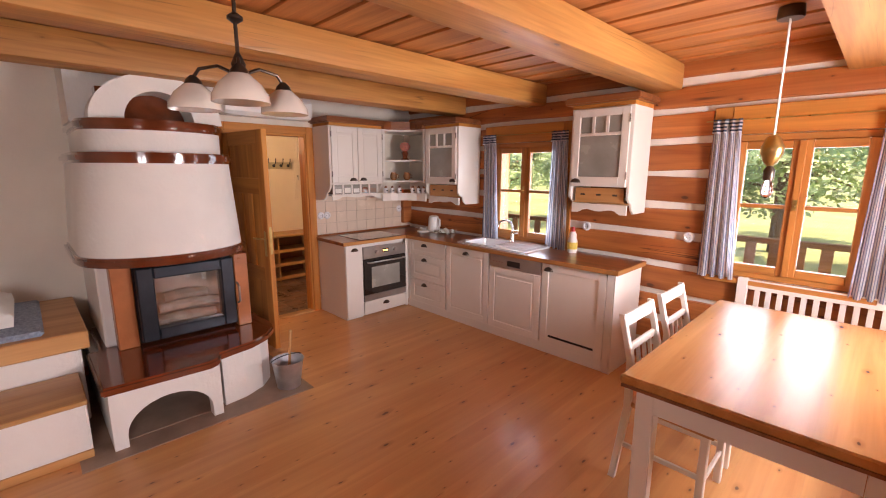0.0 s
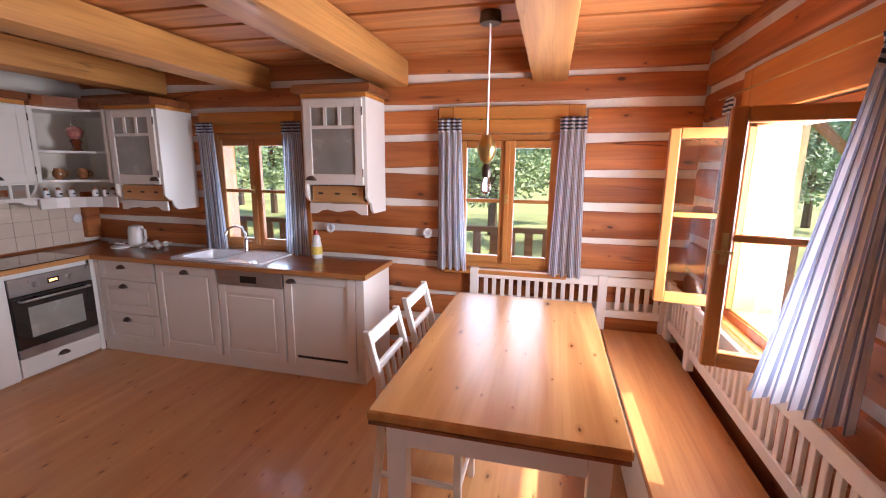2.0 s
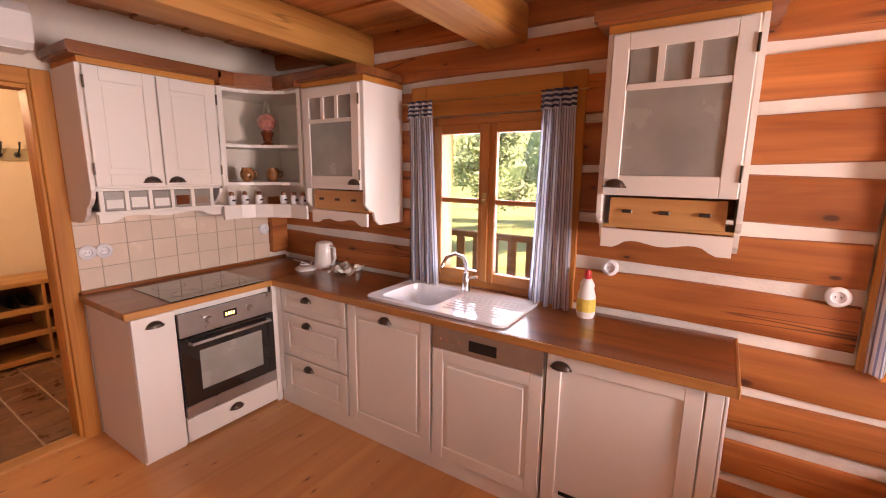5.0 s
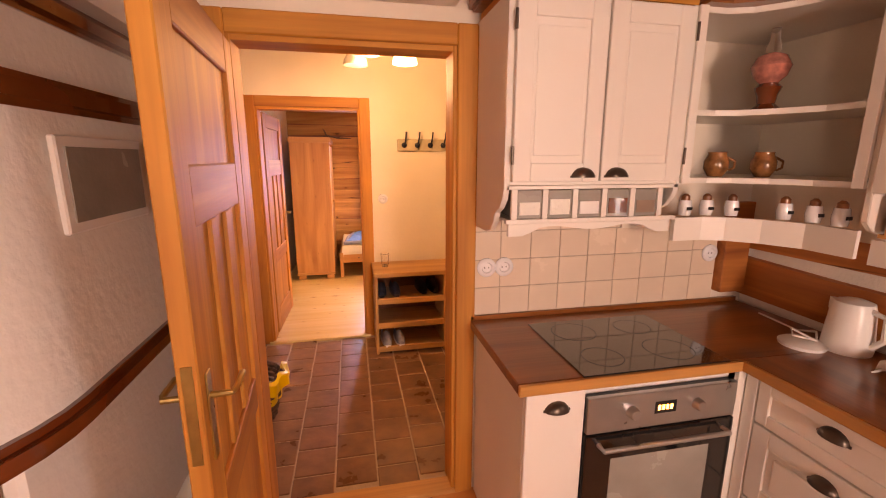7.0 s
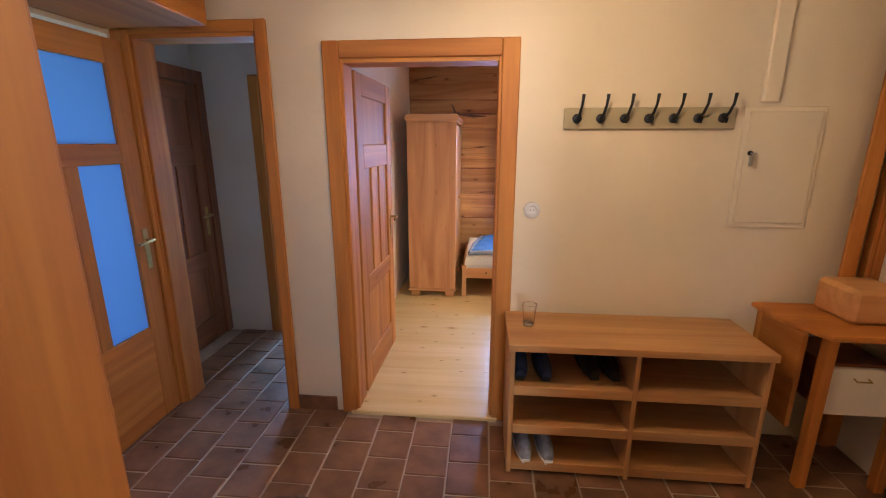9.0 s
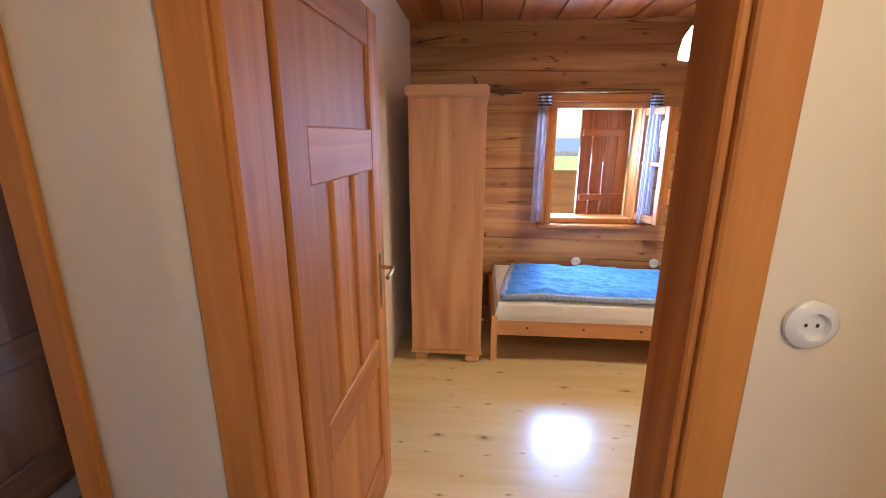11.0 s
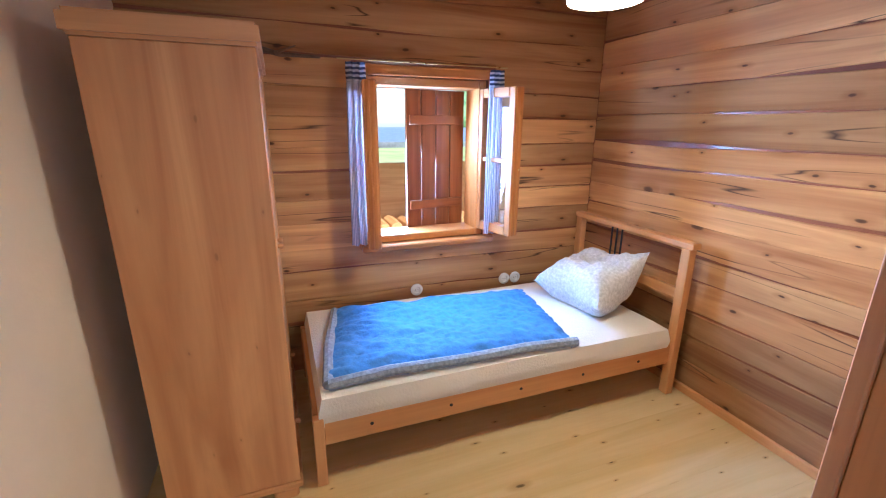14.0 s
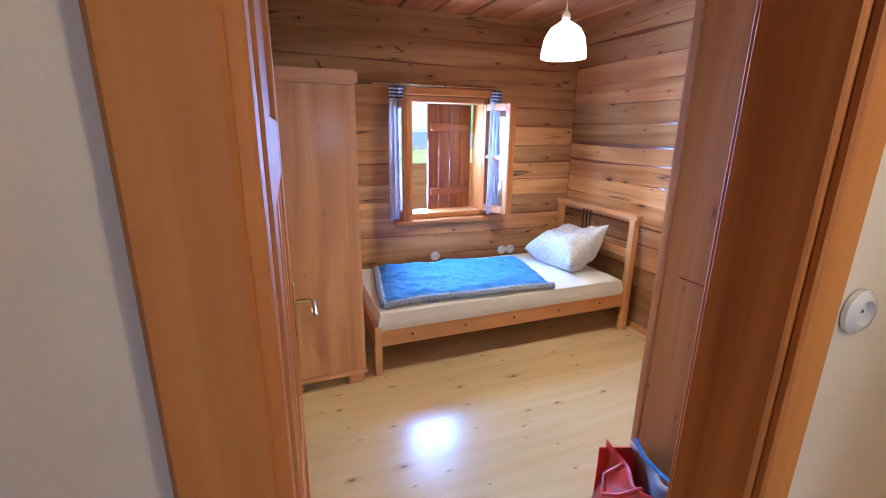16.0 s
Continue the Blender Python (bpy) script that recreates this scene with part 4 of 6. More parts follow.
part("vent_slot", boxes((0.09, 0.52, -0.013, -0.0115, 0.155, 0.175)), BLACK, unit)
part("corner_post", boxes((0.603, 0.66, -0.02, 0, 0.0, TOP), bevel=0.004), WHITE, unit)
part("plinth", boxes((-1.87, 0.6, -0.012, -0.001, 0, 0.088), bevel=0.002), WHITE, unit)
part("side_panel", boxes((0.661, 0.672, -0.02, EAST - FX - 0.04, 0, TOP), bevel=0.002), WHITE, unit)
unit = thing("corner_unit", "white narrow kitchen unit beside the oven", "kitchen cabinet", pose(2.40, FY, 0))
carcass(unit, 0.215, TOP, NORTH - FY - 0.012)
cup_handle(part("door", boxes((0.002, 0.213, -0.02, -0.001, 0.02, TOP - 0.005), bevel=0.003), WHITE, unit), 0.11, TOP - 0.05, -0.02)
unit = thing("oven_unit", "white oven housing with a drawer below", "kitchen cabinet", pose(2.62, FY, 0))
part("body", boxes((0, 0.6, 0.02, NORTH - FY - 0.012, 0, TOP), bevel=0.001), WHITE, unit)
cup_handle(part("drawer", boxes((0.002, 0.6, -0.02, -0.001, 0.02, 0.165), bevel=0.003), WHITE, unit), 0.30, 0.12, -0.02)
part("filler", boxes((0.602, 0.64, -0.02, 0.0, 0.0, TOP), bevel=0.002), WHITE, unit)
oven = thing("oven", "built-in steel oven with a black glass door", "oven", pose(2.62, FY, 0.17))
part("housing", boxes((0.004, 0.596, -0.005, 0.018, 0.0, 0.62)), IRON, oven)
part("control_panel", boxes((0.003, 0.597, -0.026, -0.005, 0.49, 0.625), bevel=0.003), STEEL, oven, "brushed steel control panel")
dr = part("door", boxes((0.003, 0.597, -0.03, -0.005, 0.075, 0.485), bevel=0.004), HOB, oven, "black glass door")
part("window", boxes((0.10, 0.50, -0.0315, -0.0295, 0.15, 0.39), bevel=0.0005), FROST, dr, "dark grey window")
part("handle", tube([(0.05, -0.03, 0.45), (0.05, -0.065, 0.45), (0.55, -0.065, 0.45), (0.55, -0.03, 0.45)], 0.009, 8), STEEL, dr, "steel bar handle", smooth=True)
part("bottom_strip", boxes((0.003, 0.597, -0.028, -0.005, 0.002, 0.072), bevel=0.003), STEEL, oven)
for x in (0.17, 0.43):
    part("knob", lathe([(0.022, 0), (0.02, 0.022), (0.016, 0.026)], 18, at=(x, -0.026, 0.56), turn=pose(0, 0, 0, 90)), STEEL, oven, smooth=True)
dp = part("display", boxes((0.26, 0.345, -0.0275, -0.0255, 0.54, 0.585)), BLACK, oven)
DIGIT = glow("amber_digits", (1.0, 0.45, 0.1), 3.0)
for k in range(4):
    part("digit", boxes((0.272 + k * 0.016, 0.282 + k * 0.016, -0.0285, -0.0276, 0.553, 0.572)), DIGIT, oven, "small amber display digit")

wt = thing("worktop", "dark brown wooden L-shaped kitchen worktop with lighter edge", "worktop")
part("slab", boxes((3.235, EAST - 0.022, 1.37, 2.705, TOP + 0.002, TOP + 0.04), (3.235, EAST - 0.022, 3.10, 3.935, TOP + 0.002, TOP + 0.04), (3.235, 3.32, 2.705, 3.10, TOP + 0.002, TOP + 0.04), (3.69, EAST - 0.022, 2.705, 3.10, TOP + 0.002, TOP + 0.04)), WORKTOP["y"], wt)
part("slab", boxes((2.372, EAST - 0.022, 3.937, NORTH - 0.002, TOP + 0.002, TOP + 0.04), bevel=0.004), WORKTOP["x"], wt)
part("edge", boxes((3.219, 3.234, 1.36, 3.935, TOP + 0.001, TOP + 0.0395), bevel=0.003), EDGE["y"], wt)
part("edge", boxes((2.372, 3.219, 3.921, 3.936, TOP + 0.001, TOP + 0.0395), bevel=0.003), EDGE["x"], wt)
part("edge", boxes((3.219, EAST - 0.022, 1.355, 1.369, TOP + 0.001, TOP + 0.0395), bevel=0.003), EDGE["x"], wt)
part("upstand", boxes((3.235, EAST - 0.03, NORTH - 0.022, NORTH - 0.003, TOP + 0.041, TOP + 0.06), (2.372, 3.235, NORTH - 0.022, NORTH - 0.003, TOP + 0.041, TOP + 0.06)), WORKTOP["x"], wt)
ZT = TOP + 0.04
hob = thing("hob", "black glass ceramic hob set in the worktop", "hob")
part("glass", boxes((2.60, 3.17, 3.93, 4.40, ZT + 0.0005, ZT + 0.006), bevel=0.002), HOB, hob)
for x, y, r in ((2.74, 4.05, 0.075), (3.02, 4.06, 0.09), (2.75, 4.28, 0.09), (3.02, 4.28, 0.075)):
    bm = bmesh.new()
    bmesh.ops.create_circle(bm, segments=40, radius=r, matrix=Matrix.Translation((x, y, ZT + 0.0064)))
    bmesh.ops.create_circle(bm, segments=40, radius=r - 0.002, matrix=Matrix.Translation((x, y, ZT + 0.0064)))
    bmesh.ops.bridge_loops(bm, edges=bm.edges)
    part("ring", bm, BLACK, hob)


def rounded(w, d, r, n=5):
    pts = []
    for cx, cy, a0 in ((w - r, d - r, 0), (r, d - r, 90), (r, r, 180), (w - r, r, 270)):
        pts += [(cx + r * math.cos(radians(a0 + 90 * k / n)), cy + r * math.sin(radians(a0 + 90 * k / n))) for k in range(n + 1)]
    return pts


sink = thing("sink", "white ceramic sink with a ribbed drainer", "sink", pose(3.27, 2.27, ZT))
bm = bmesh.new()
def ring(pts, z):
    return [bm.verts.new((x, y, z)) for x, y in pts]
outer, top_o = ring(rounded(0.48, 0.88, 0.05), 0.001), ring(rounded(0.48, 0.88, 0.05), 0.016)
ins = [(x * 0.74 + 0.06, 0.445 + y * 0.42) for x, y in rounded(0.48, 0.88, 0.09)]
bo = ring(ins, 0.013)
bl = ring([(0.24 + (x - 0.24) * 0.88, 0.63 + (y - 0.63) * 0.88) for x, y in ins], -0.13)
n = len(outer)
for a, b in ((outer, top_o), (bo, bl)):
    for k in range(n):
        bm.faces.new((a[k], a[(k + 1) % n], b[(k + 1) % n], b[k]))
for k in range(n):
    bm.faces.new((top_o[k], top_o[(k + 1) % n], bo[(k + 1) % n], bo[k]))
bm.faces.new(bl)
part("basin", bm, CERAMIC, sink, smooth=True)
for i in range(8):
    part("drainer_rib", boxes((0.09 + i * 0.037, 0.108 + i * 0.037, 0.06, 0.40, 0.012, 0.0185), bevel=0.0025), CERAMIC, sink)
tap = thing("tap", "chrome kitchen tap with a swan neck", "tap", pose(3.70, 2.72, ZT + 0.016))
part("base", lathe([(0.027, 0), (0.024, 0.02), (0.021, 0.09), (0.015, 0.11)], 20), CHROME, tap, smooth=True)
part("spout", tube([(0, 0, 0.10), (-0.005, 0, 0.16), (-0.03, 0.01, 0.21), (-0.09, 0.03, 0.235), (-0.15, 0.05, 0.22), (-0.18, 0.06, 0.17)], 0.011, 10), CHROME, tap, smooth=True)
part("lever", tube([(0, 0, 0.07), (-0.02, -0.05, 0.09), (-0.03, -0.09, 0.10)], 0.007, 8), CHROME, tap, smooth=True)
bottle = thing("soap_bottle", "white dish soap bottle with red cap and label", "bottle", pose(3.680, 2.006, ZT, 0, 0, 10))
part("body", lathe([(0.040, 0), (0.046, 0.02), (0.045, 0.11), (0.034, 0.15), (0.036, 0.17), (0.020, 0.20)], 20), PLASTIC, bottle, smooth=True)
part("cap", lathe([(0.016, 0.20), (0.018, 0.225), (0.010, 0.245)], 16), paint("red_plastic", (0.55, 0.03, 0.03), 0.35), bottle, "red cap", smooth=True)
part("label", lathe([(0.0468, 0.035), (0.0465, 0.10)], 20), paint("yellow_label", (0.75, 0.55, 0.10), 0.5, 0.25, 30), bottle, "yellow and red paper label")
kettle = thing("kettle", "white plastic electric kettle", "kettle", pose(3.680, 3.926, ZT))
part("jug", lathe([(0.075, 0.0), (0.078, 0.02), (0.066, 0.16), (0.058, 0.19), (0.03, 0.20)], 28), PLASTIC, kettle, smooth=True)
part("handle", tube([(0.0, -0.06, 0.17), (0.0, -0.105, 0.16), (0.0, -0.11, 0.08), (0.0, -0.075, 0.04)], 0.011, 8), PLASTIC, kettle, smooth=True)
part("spout", prism([(-0.02, 0.05), (0.02, 0.05), (0.0, 0.085)], 0.14, 0.185), PLASTIC, kettle)
kb = thing("power_stand", "round white kettle base with its cord", "power stand", pose(3.559, 3.993, ZT))
part("disc", lathe([(0.075, 0), (0.078, 0.012), (0.06, 0.022), (0.02, 0.026)], 28), PLASTIC, kb, smooth=True)
part("cord", tube([(0.07, 0, 0.01), (0.0, 0.05, 0.05), (-0.05, 0.0, 0.045), (0.0, -0.05, 0.04), (0.06, 0.0, 0.05), (0.10, 0.1, 0.012), (0.13, 0.30, 0.012)], 0.004, 6), PLASTIC, kb, smooth=True)
bm = bmesh.new()
bmesh.ops.create_grid(bm, x_segments=26, y_segments=20, size=1)
for v in bm.verts:
    v.co = Vector((v.co.x * 0.13 * (1 + 0.12 * math.sin(5 * v.co.y)), v.co.y * 0.10, 0.012 + 0.014 * (1 + math.sin(6 * v.co.x + 3 * v.co.y)) + 0.008 * math.sin(11 * v.co.y)))
solo("tea_towel", bm, LINEN, "crumpled cream tea towel on the worktop", "towel", at=pose(3.680, 3.696, ZT, 0, 0, 20), smooth=True)
tr = solo("tile_band", boxes((2.365, 3.62, NORTH - 0.008, NORTH - 0.0005, ZT, 1.38)), GROUT, "cream tiled splashback", "splashback", "structure")
tm = finish(boxes((0.0015, 0.1385, -0.007, 0.0, 0.0015, 0.1385), bevel=0.0015), "tile")
tm.materials.append(TILE_CREAM)
for i in range(9):
    for j in range(4):
        piece("tile", tm, Matrix.Translation((2.365 + i * 0.14, NORTH - 0.007, ZT + 0.022 + j * 0.125)) @ Matrix.Diagonal((1, 1, 0.89, 1)), tr)
solo("corner_post", boxes((3.63, EAST - 0.03, NORTH - 0.06, NORTH - 0.002, ZT + 0.061, 1.38), bevel=0.004), LOG["x"], "brown timber post in the kitchen corner", "post", "structure")


def socket(x, y, z, at, label="round white ceramic wall socket"):
    s = thing("wall_socket", label, "socket", at(x, y, z) if callable(at) else at, group="wall sockets")
    part("plate", lathe([(0.042, 0), (0.042, 0.008), (0.032, 0.016), (0.024, 0.016), (0.02, 0.006)], 24, turn=pose(0, 0, 0, 90)), CERAMIC, s, smooth=True)
    part("holes", boxes((-0.011, -0.007, -0.0075, -0.005, -0.003, 0.003), (0.007, 0.011, -0.0075, -0.005, -0.003, 0.003)), BLACK, s)


facing_s = lambda x, y, z: pose(x, y, z)
for x in (2.44, 2.52):
    socket(x, NORTH - 0.016, 1.115, facing_s)
socket(3.58, NORTH - 0.016, 1.13, facing_s)
socket(EAST - 0.022, 1.923, 1.125, facing_w)
socket(EAST - 0.022, 1.05, 1.12, facing_w)


def scroll_side(parent, x, z0, z1, depth, y0):
    """A bracket-shaped cabinet side that sweeps in below."""
    pts = [(0.0, z1), (0.0, z0 + 0.13), (0.03, z0 + 0.10), (0.07, z0 + 0.085), (0.09, z0 + 0.03), (0.13, z0), (depth, z0), (depth, z1)]
    part("side", prism([(y0 + a, b) for a, b in pts], x, x + 0.02, "x", bevel=0.002), WHITE, parent)


def valance(parent, x0, x1, z0, z1, y):
    n = 16
    pts = [(x0, z1), (x0, z0)]
    for k in range(n + 1):
        u = k / n
        pts.append((x0 + 0.05 + (x1 - x0 - 0.1) * u, z0 + 0.03 * math.sin(math.pi * u) ** 0.6 + (0.012 * math.sin(math.pi * u * 3) if 0.1 < u < 0.9 else 0)))
    pts += [(x1, z0), (x1, z1)]
    part("valance", prism(pts, y, y + 0.018, "y", bevel=0.002), WHITE, parent)


def glazed_front(parent, x0, x1, z0, z1):
    """A cabinet door with three small panes over a large one."""
    y, t, r = 0.0, 0.02, 0.06
    zc = z1 - 0.20
    w = (x1 - x0 - 2 * r)
    d = part("door", boxes((x0, x0 + r, y - t, y, z0, z1), bevel=0.0025), WHITE, parent)
    part("stile", boxes((x1 - r, x1, y - t, y, z0, z1), bevel=0.0025), WHITE, d)
    for a, b in ((z0, z0 + r + 0.02), (z1 - r, z1), (zc - 0.012, zc + 0.012)):
        part("rail", boxes((x0 + r, x1 - r, y - t, y, a, b), bevel=0.0025), WHITE, d)
    for k in (1, 2):
        part("muntin", boxes((x0 + r + w * k / 3 - 0.012, x0 + r + w * k / 3 + 0.012, y - t, y, zc + 0.012, z1 - r)), WHITE, d)
    part("pane", boxes((x0 + r - 0.005, x1 - r + 0.005, y - 0.011, y - 0.008, z0 + r, zc)), FROST, d, "frosted grey glass")
    for k in range(3):
        part("pane", boxes((x0 + r + w * k / 3 + 0.008, x0 + r + w * (k + 1) / 3 - 0.008, y - 0.011, y - 0.008, zc + 0.01, z1 - r + 0.005)), FROST, d)
    part("shelf_edge", boxes((x0 + r, x1 - r, y - 0.0075, y - 0.002, (z0 + zc) / 2, (z0 + zc) / 2 + 0.018)), PLASTIC, d)
    for z in (z0 + 0.06, z1 - 0.12):
        part("hinge", tube([(x1 + 0.002, y - t - 0.002, z), (x1 + 0.002, y - t - 0.002, z + 0.06)], 0.005, 6), BRONZE, d)
    return d


def wall_cabinet(at, w, z0, z1, label, crown, flip=False):
    c = thing("wall_cabinet", label, "wall cabinet", at)
    d = 0.36
    part("body", boxes((0.02, w - 0.02, 0.002, d, z0, z1), bevel=0.001), WHITE, c)
    scroll_side(c, 0.0, z0 - 0.22, z1, d, 0.0)
    scroll_side(c, w - 0.02, z0 - 0.22, z1, d, 0.0)
    gd = glazed_front(c, 0.025, w - 0.025, z0, z1 - 0.01)
    cup_handle(gd, (0.07 if not flip else w - 0.07), z0 + 0.05, -0.02)
    part("drawer_board", boxes((0.05, w - 0.05, 0.03, 0.05, z0 - 0.125, z0 - 0.012), (0.021, w - 0.021, 0.051, d, z0 - 0.14, z0 - 0.128)), PINE["x"], c, "row of small brown wooden drawers")
    for k in range(3):
        part("small_handle", boxes((0.05 + (w - 0.1) * (k + 0.5) / 3 - 0.02, 0.05 + (w - 0.1) * (k + 0.5) / 3 + 0.02, 0.02, 0.0295, z0 - 0.075, z0 - 0.06), bevel=0.003), BRONZE, c)
    valance(c, 0.02, w - 0.02, z0 - 0.225, z0 - 0.145, 0.03)
    o = 0.05
    part("crown", prism([(0.0, 0.0), (w, 0.0), (w, d), (0.0, d)], z1, z1 + 0.03, "z"), FRAME["x"], c)
    part("crown", prism([(-o, -o), (w + (o if crown else 0), -o), (w + (o if crown else 0), d), (-o if crown else 0, d)], z1 + 0.03, z1 + 0.09, "z", bevel=0.012), DARK["x"], c, "stained wooden crown moulding")
    return c


wall_cabinet(facing_w(3.42, 1.93, 0), 0.52, 1.51, 2.14, "white wall cabinet with a glazed door and scrolled foot", True)
wall_cabinet(facing_w(3.42, 3.79, 0), 0.53, 1.48, 2.10, "white corner-side wall cabinet with a glazed door", False, True)
c = thing("double_wall_cabinet", "white two-door wall cabinet with a row of spice drawers", "wall cabinet", pose(2.40, 4.17, 0))
part("body", boxes((0.0105, 0.659, 0.002, 0.343, 1.49, 2.098), bevel=0.001), WHITE, c)
for k in (0, 1):
    f = panel_front(c, "door", 0.01 + 0.33 * k, 0.335 + 0.33 * k, 1.50, 2.09, raised=False)
    part("field", boxes((0.085 + 0.33 * k, 0.26 + 0.33 * k, -0.014, -0.010, 1.59, 2.0), bevel=0.002), WHITE, f)
    cup_handle(f, 0.27 + 0.13 * k, 1.535, -0.02)
    for z in (1.56, 1.98):
        part("hinge", tube([(0.008 + 0.662 * k, -0.023, z), (0.008 + 0.662 * k, -0.023, z + 0.06)], 0.005, 6), BRONZE, f)
for z0, z1 in ((1.475, 1.488), (1.355, 1.37)):
    part("spice_rail", boxes((0.0, 0.68, 0.0, 0.016, z0, z1), bevel=0.001), WHITE, c)
for k in range(6):
    part("spice_stile", boxes((0.115 * k + 0.02, 0.115 * k + 0.04, 0.0, 0.016, 1.3705, 1.4745)), WHITE, c)
for x in (-0.0105, 0.6595):
    part("side", prism([(0.0, 2.099), (0.0, 1.475), (0.012, 1.44), (0.045, 1.405), (0.085, 1.385), (0.10, 1.35), (0.14, 1.315), (0.20, 1.30), (0.344, 1.30), (0.344, 2.099)], x, x + 0.0205, "x", bevel=0.002), WHITE, c)
part("spice_floor", boxes((0.021, 0.659, 0.0165, 0.343, 1.357, 1.366)), WHITE, c)
for k in range(5):
    part("spice_drawer", boxes((0.115 * k + 0.042, 0.115 * k + 0.133, 0.004, 0.20, 1.372, 1.472), bevel=0.002), FROST, c, "small glass spice drawer")
    part("spice_fill", boxes((0.115 * k + 0.05, 0.115 * k + 0.125, 0.001, 0.0038, 1.385, 1.43 + 0.01 * (k % 2))), (LINEN, LINEN, PLASTIC, GLAZE, STONE)[k], c)
valance(c, 0.011, 0.659, 1.31, 1.354, 0.002)
part("crown", prism([(0.0, 0.0), (0.68, 0.0), (0.68, 0.345), (0.0, 0.345)], 2.10, 2.13, "z"), FRAME["x"], c)
part("crown", prism([(-0.05, -0.05), (0.70, -0.05), (0.70, 0.345), (-0.05, 0.345)], 2.13, 2.19, "z", bevel=0.012), DARK["x"], c, "stained wooden crown moulding")
sh = thing("corner_shelf", "white open corner shelf between two wall cabinets", "shelf", pose(3.08, 4.17, 0))
arc = [(0.0, 0.0), (0.12, 0.0), (0.20, -0.03), (0.28, -0.11), (0.34, -0.22), (0.34, -0.38), (0.70, -0.38), (0.70, 0.345), (0.0, 0.345)]
for z in (1.49, 1.735, 2.08):
    part("board", prism(arc, z, z + 0.02, "z", bevel=0.003), WHITE, sh)
part("back", boxes((0.0, 0.71, 0.325, 0.345, 1.27, 2.10), (0.69, 0.715, -0.38, 0.345, 1.27, 2.10)), PLASTER, sh)
part("stile", boxes((0.0, 0.035, -0.012, -0.001, 1.49, 2.10), bevel=0.002), WHITE, sh)
part("stile", boxes((0.325, 0.339, -0.38, -0.345, 1.49, 2.10), bevel=0.002), WHITE, sh)
part("lower_band", prism([(a, b) for a, b in arc[:6]] + [(0.355, -0.38), (0.355, -0.2), (0.29, -0.09), (0.21, -0.012), (0.12, 0.018), (0.0, 0.018)], 1.27, 1.36, "z"), WHITE, sh)
part("crown", prism([(0.0, -0.05), (0.10, -0.05), (0.29, -0.16), (0.29, -0.38), (0.70, -0.38), (0.70, 0.345), (0, 0.345)], 2.10, 2.19, "z", bevel=0.012), DARK["x"], sh)
for k, (x, y) in enumerate(((0.06, 0.03), (0.15, 0.02), (0.23, -0.02), (0.33, -0.15), (0.35, -0.24), (0.36, -0.32))):
    s = thing("spice_jar", "small white porcelain spice jar on the corner shelf", "jar", pose(3.08 + x + 0.03, 4.17 + y + 0.03, 1.361), group="spice jars")
    part("pot", lathe([(0.022, 0), (0.026, 0.03), (0.022, 0.06)], 14), CERAMIC, s, smooth=True)
    part("stopper", lathe([(0.016, 0.06), (0.016, 0.075), (0.006, 0.085)], 12), DARK["z"], s, smooth=True)
    part("mark", boxes((-0.012, 0.012, -0.0275, -0.024, 0.022, 0.034)), BLACK, s)
ROSE = paint("rose_glass", (0.55, 0.20, 0.16), 0.12, 0.3, 40.0, 0.0, 60, 0.0, 0.8)
lp = thing("oil_lamp", "antique oil lamp with a pink flowered globe", "lamp", pose(3.45, 4.20, 1.756))
part("font", lathe([(0.05, 0), (0.052, 0.01), (0.03, 0.03), (0.034, 0.06), (0.046, 0.09), (0.03, 0.105)], 20), GLAZE, lp, smooth=True)
part("globe", lathe([(0.03, 0.105), (0.055, 0.13), (0.066, 0.165), (0.05, 0.20), (0.03, 0.212)], 20), ROSE, lp, "pink flowered globe", smooth=True)
part("chimney", lathe([(0.024, 0.212), (0.026, 0.235), (0.016, 0.26), (0.015, 0.30)], 16), CLEAR, lp, "clear glass chimney", smooth=True)
CUP = paint("painted_mug", (0.32, 0.13, 0.05), 0.25, 0.6, 25.0, 0.0, 60, 0.0, 0.5)
for x, y in ((3.30, 4.24), (3.46, 4.18)):
    s = thing("mug", "brown painted pottery mug on the shelf", "mug", pose(x, y, 1.511))
    part("bowl", lathe([(0.026, 0), (0.044, 0.03), (0.044, 0.06), (0.032, 0.088), (0.034, 0.095), (0.028, 0.09)], 18), CUP, s, smooth=True)
    part("handle", tube([(0.03, -0.02, 0.075), (0.058, -0.03, 0.06), (0.055, -0.03, 0.035), (0.04, -0.02, 0.025)], 0.005, 6), CUP, s)
bt = thing("glass_flask", "dark glass flask on the corner shelf", "bottle", pose(3.14, 4.30, 1.756))
part("flask", lathe([(0.03, 0), (0.032, 0.09), (0.012, 0.12), (0.012, 0.16)], 14), BLACK, bt, smooth=True)
ac = thing("air_conditioner", "white wall-mounted air conditioning unit above the door", "air conditioner", pose(1.44, NORTH, 2.15))
part("case", prism([(-0.002, 0.0), (-0.16, 0.0), (-0.19, 0.03), (-0.20, 0.16), (-0.17, 0.205), (-0.002, 0.205)], 0.0, 0.86, "x", bevel=0.004), PLASTIC, ac)
part("flap", boxes((0.03, 0.83, -0.185, -0.05, -0.008, -0.001), bevel=0.002), PLASTIC, ac)

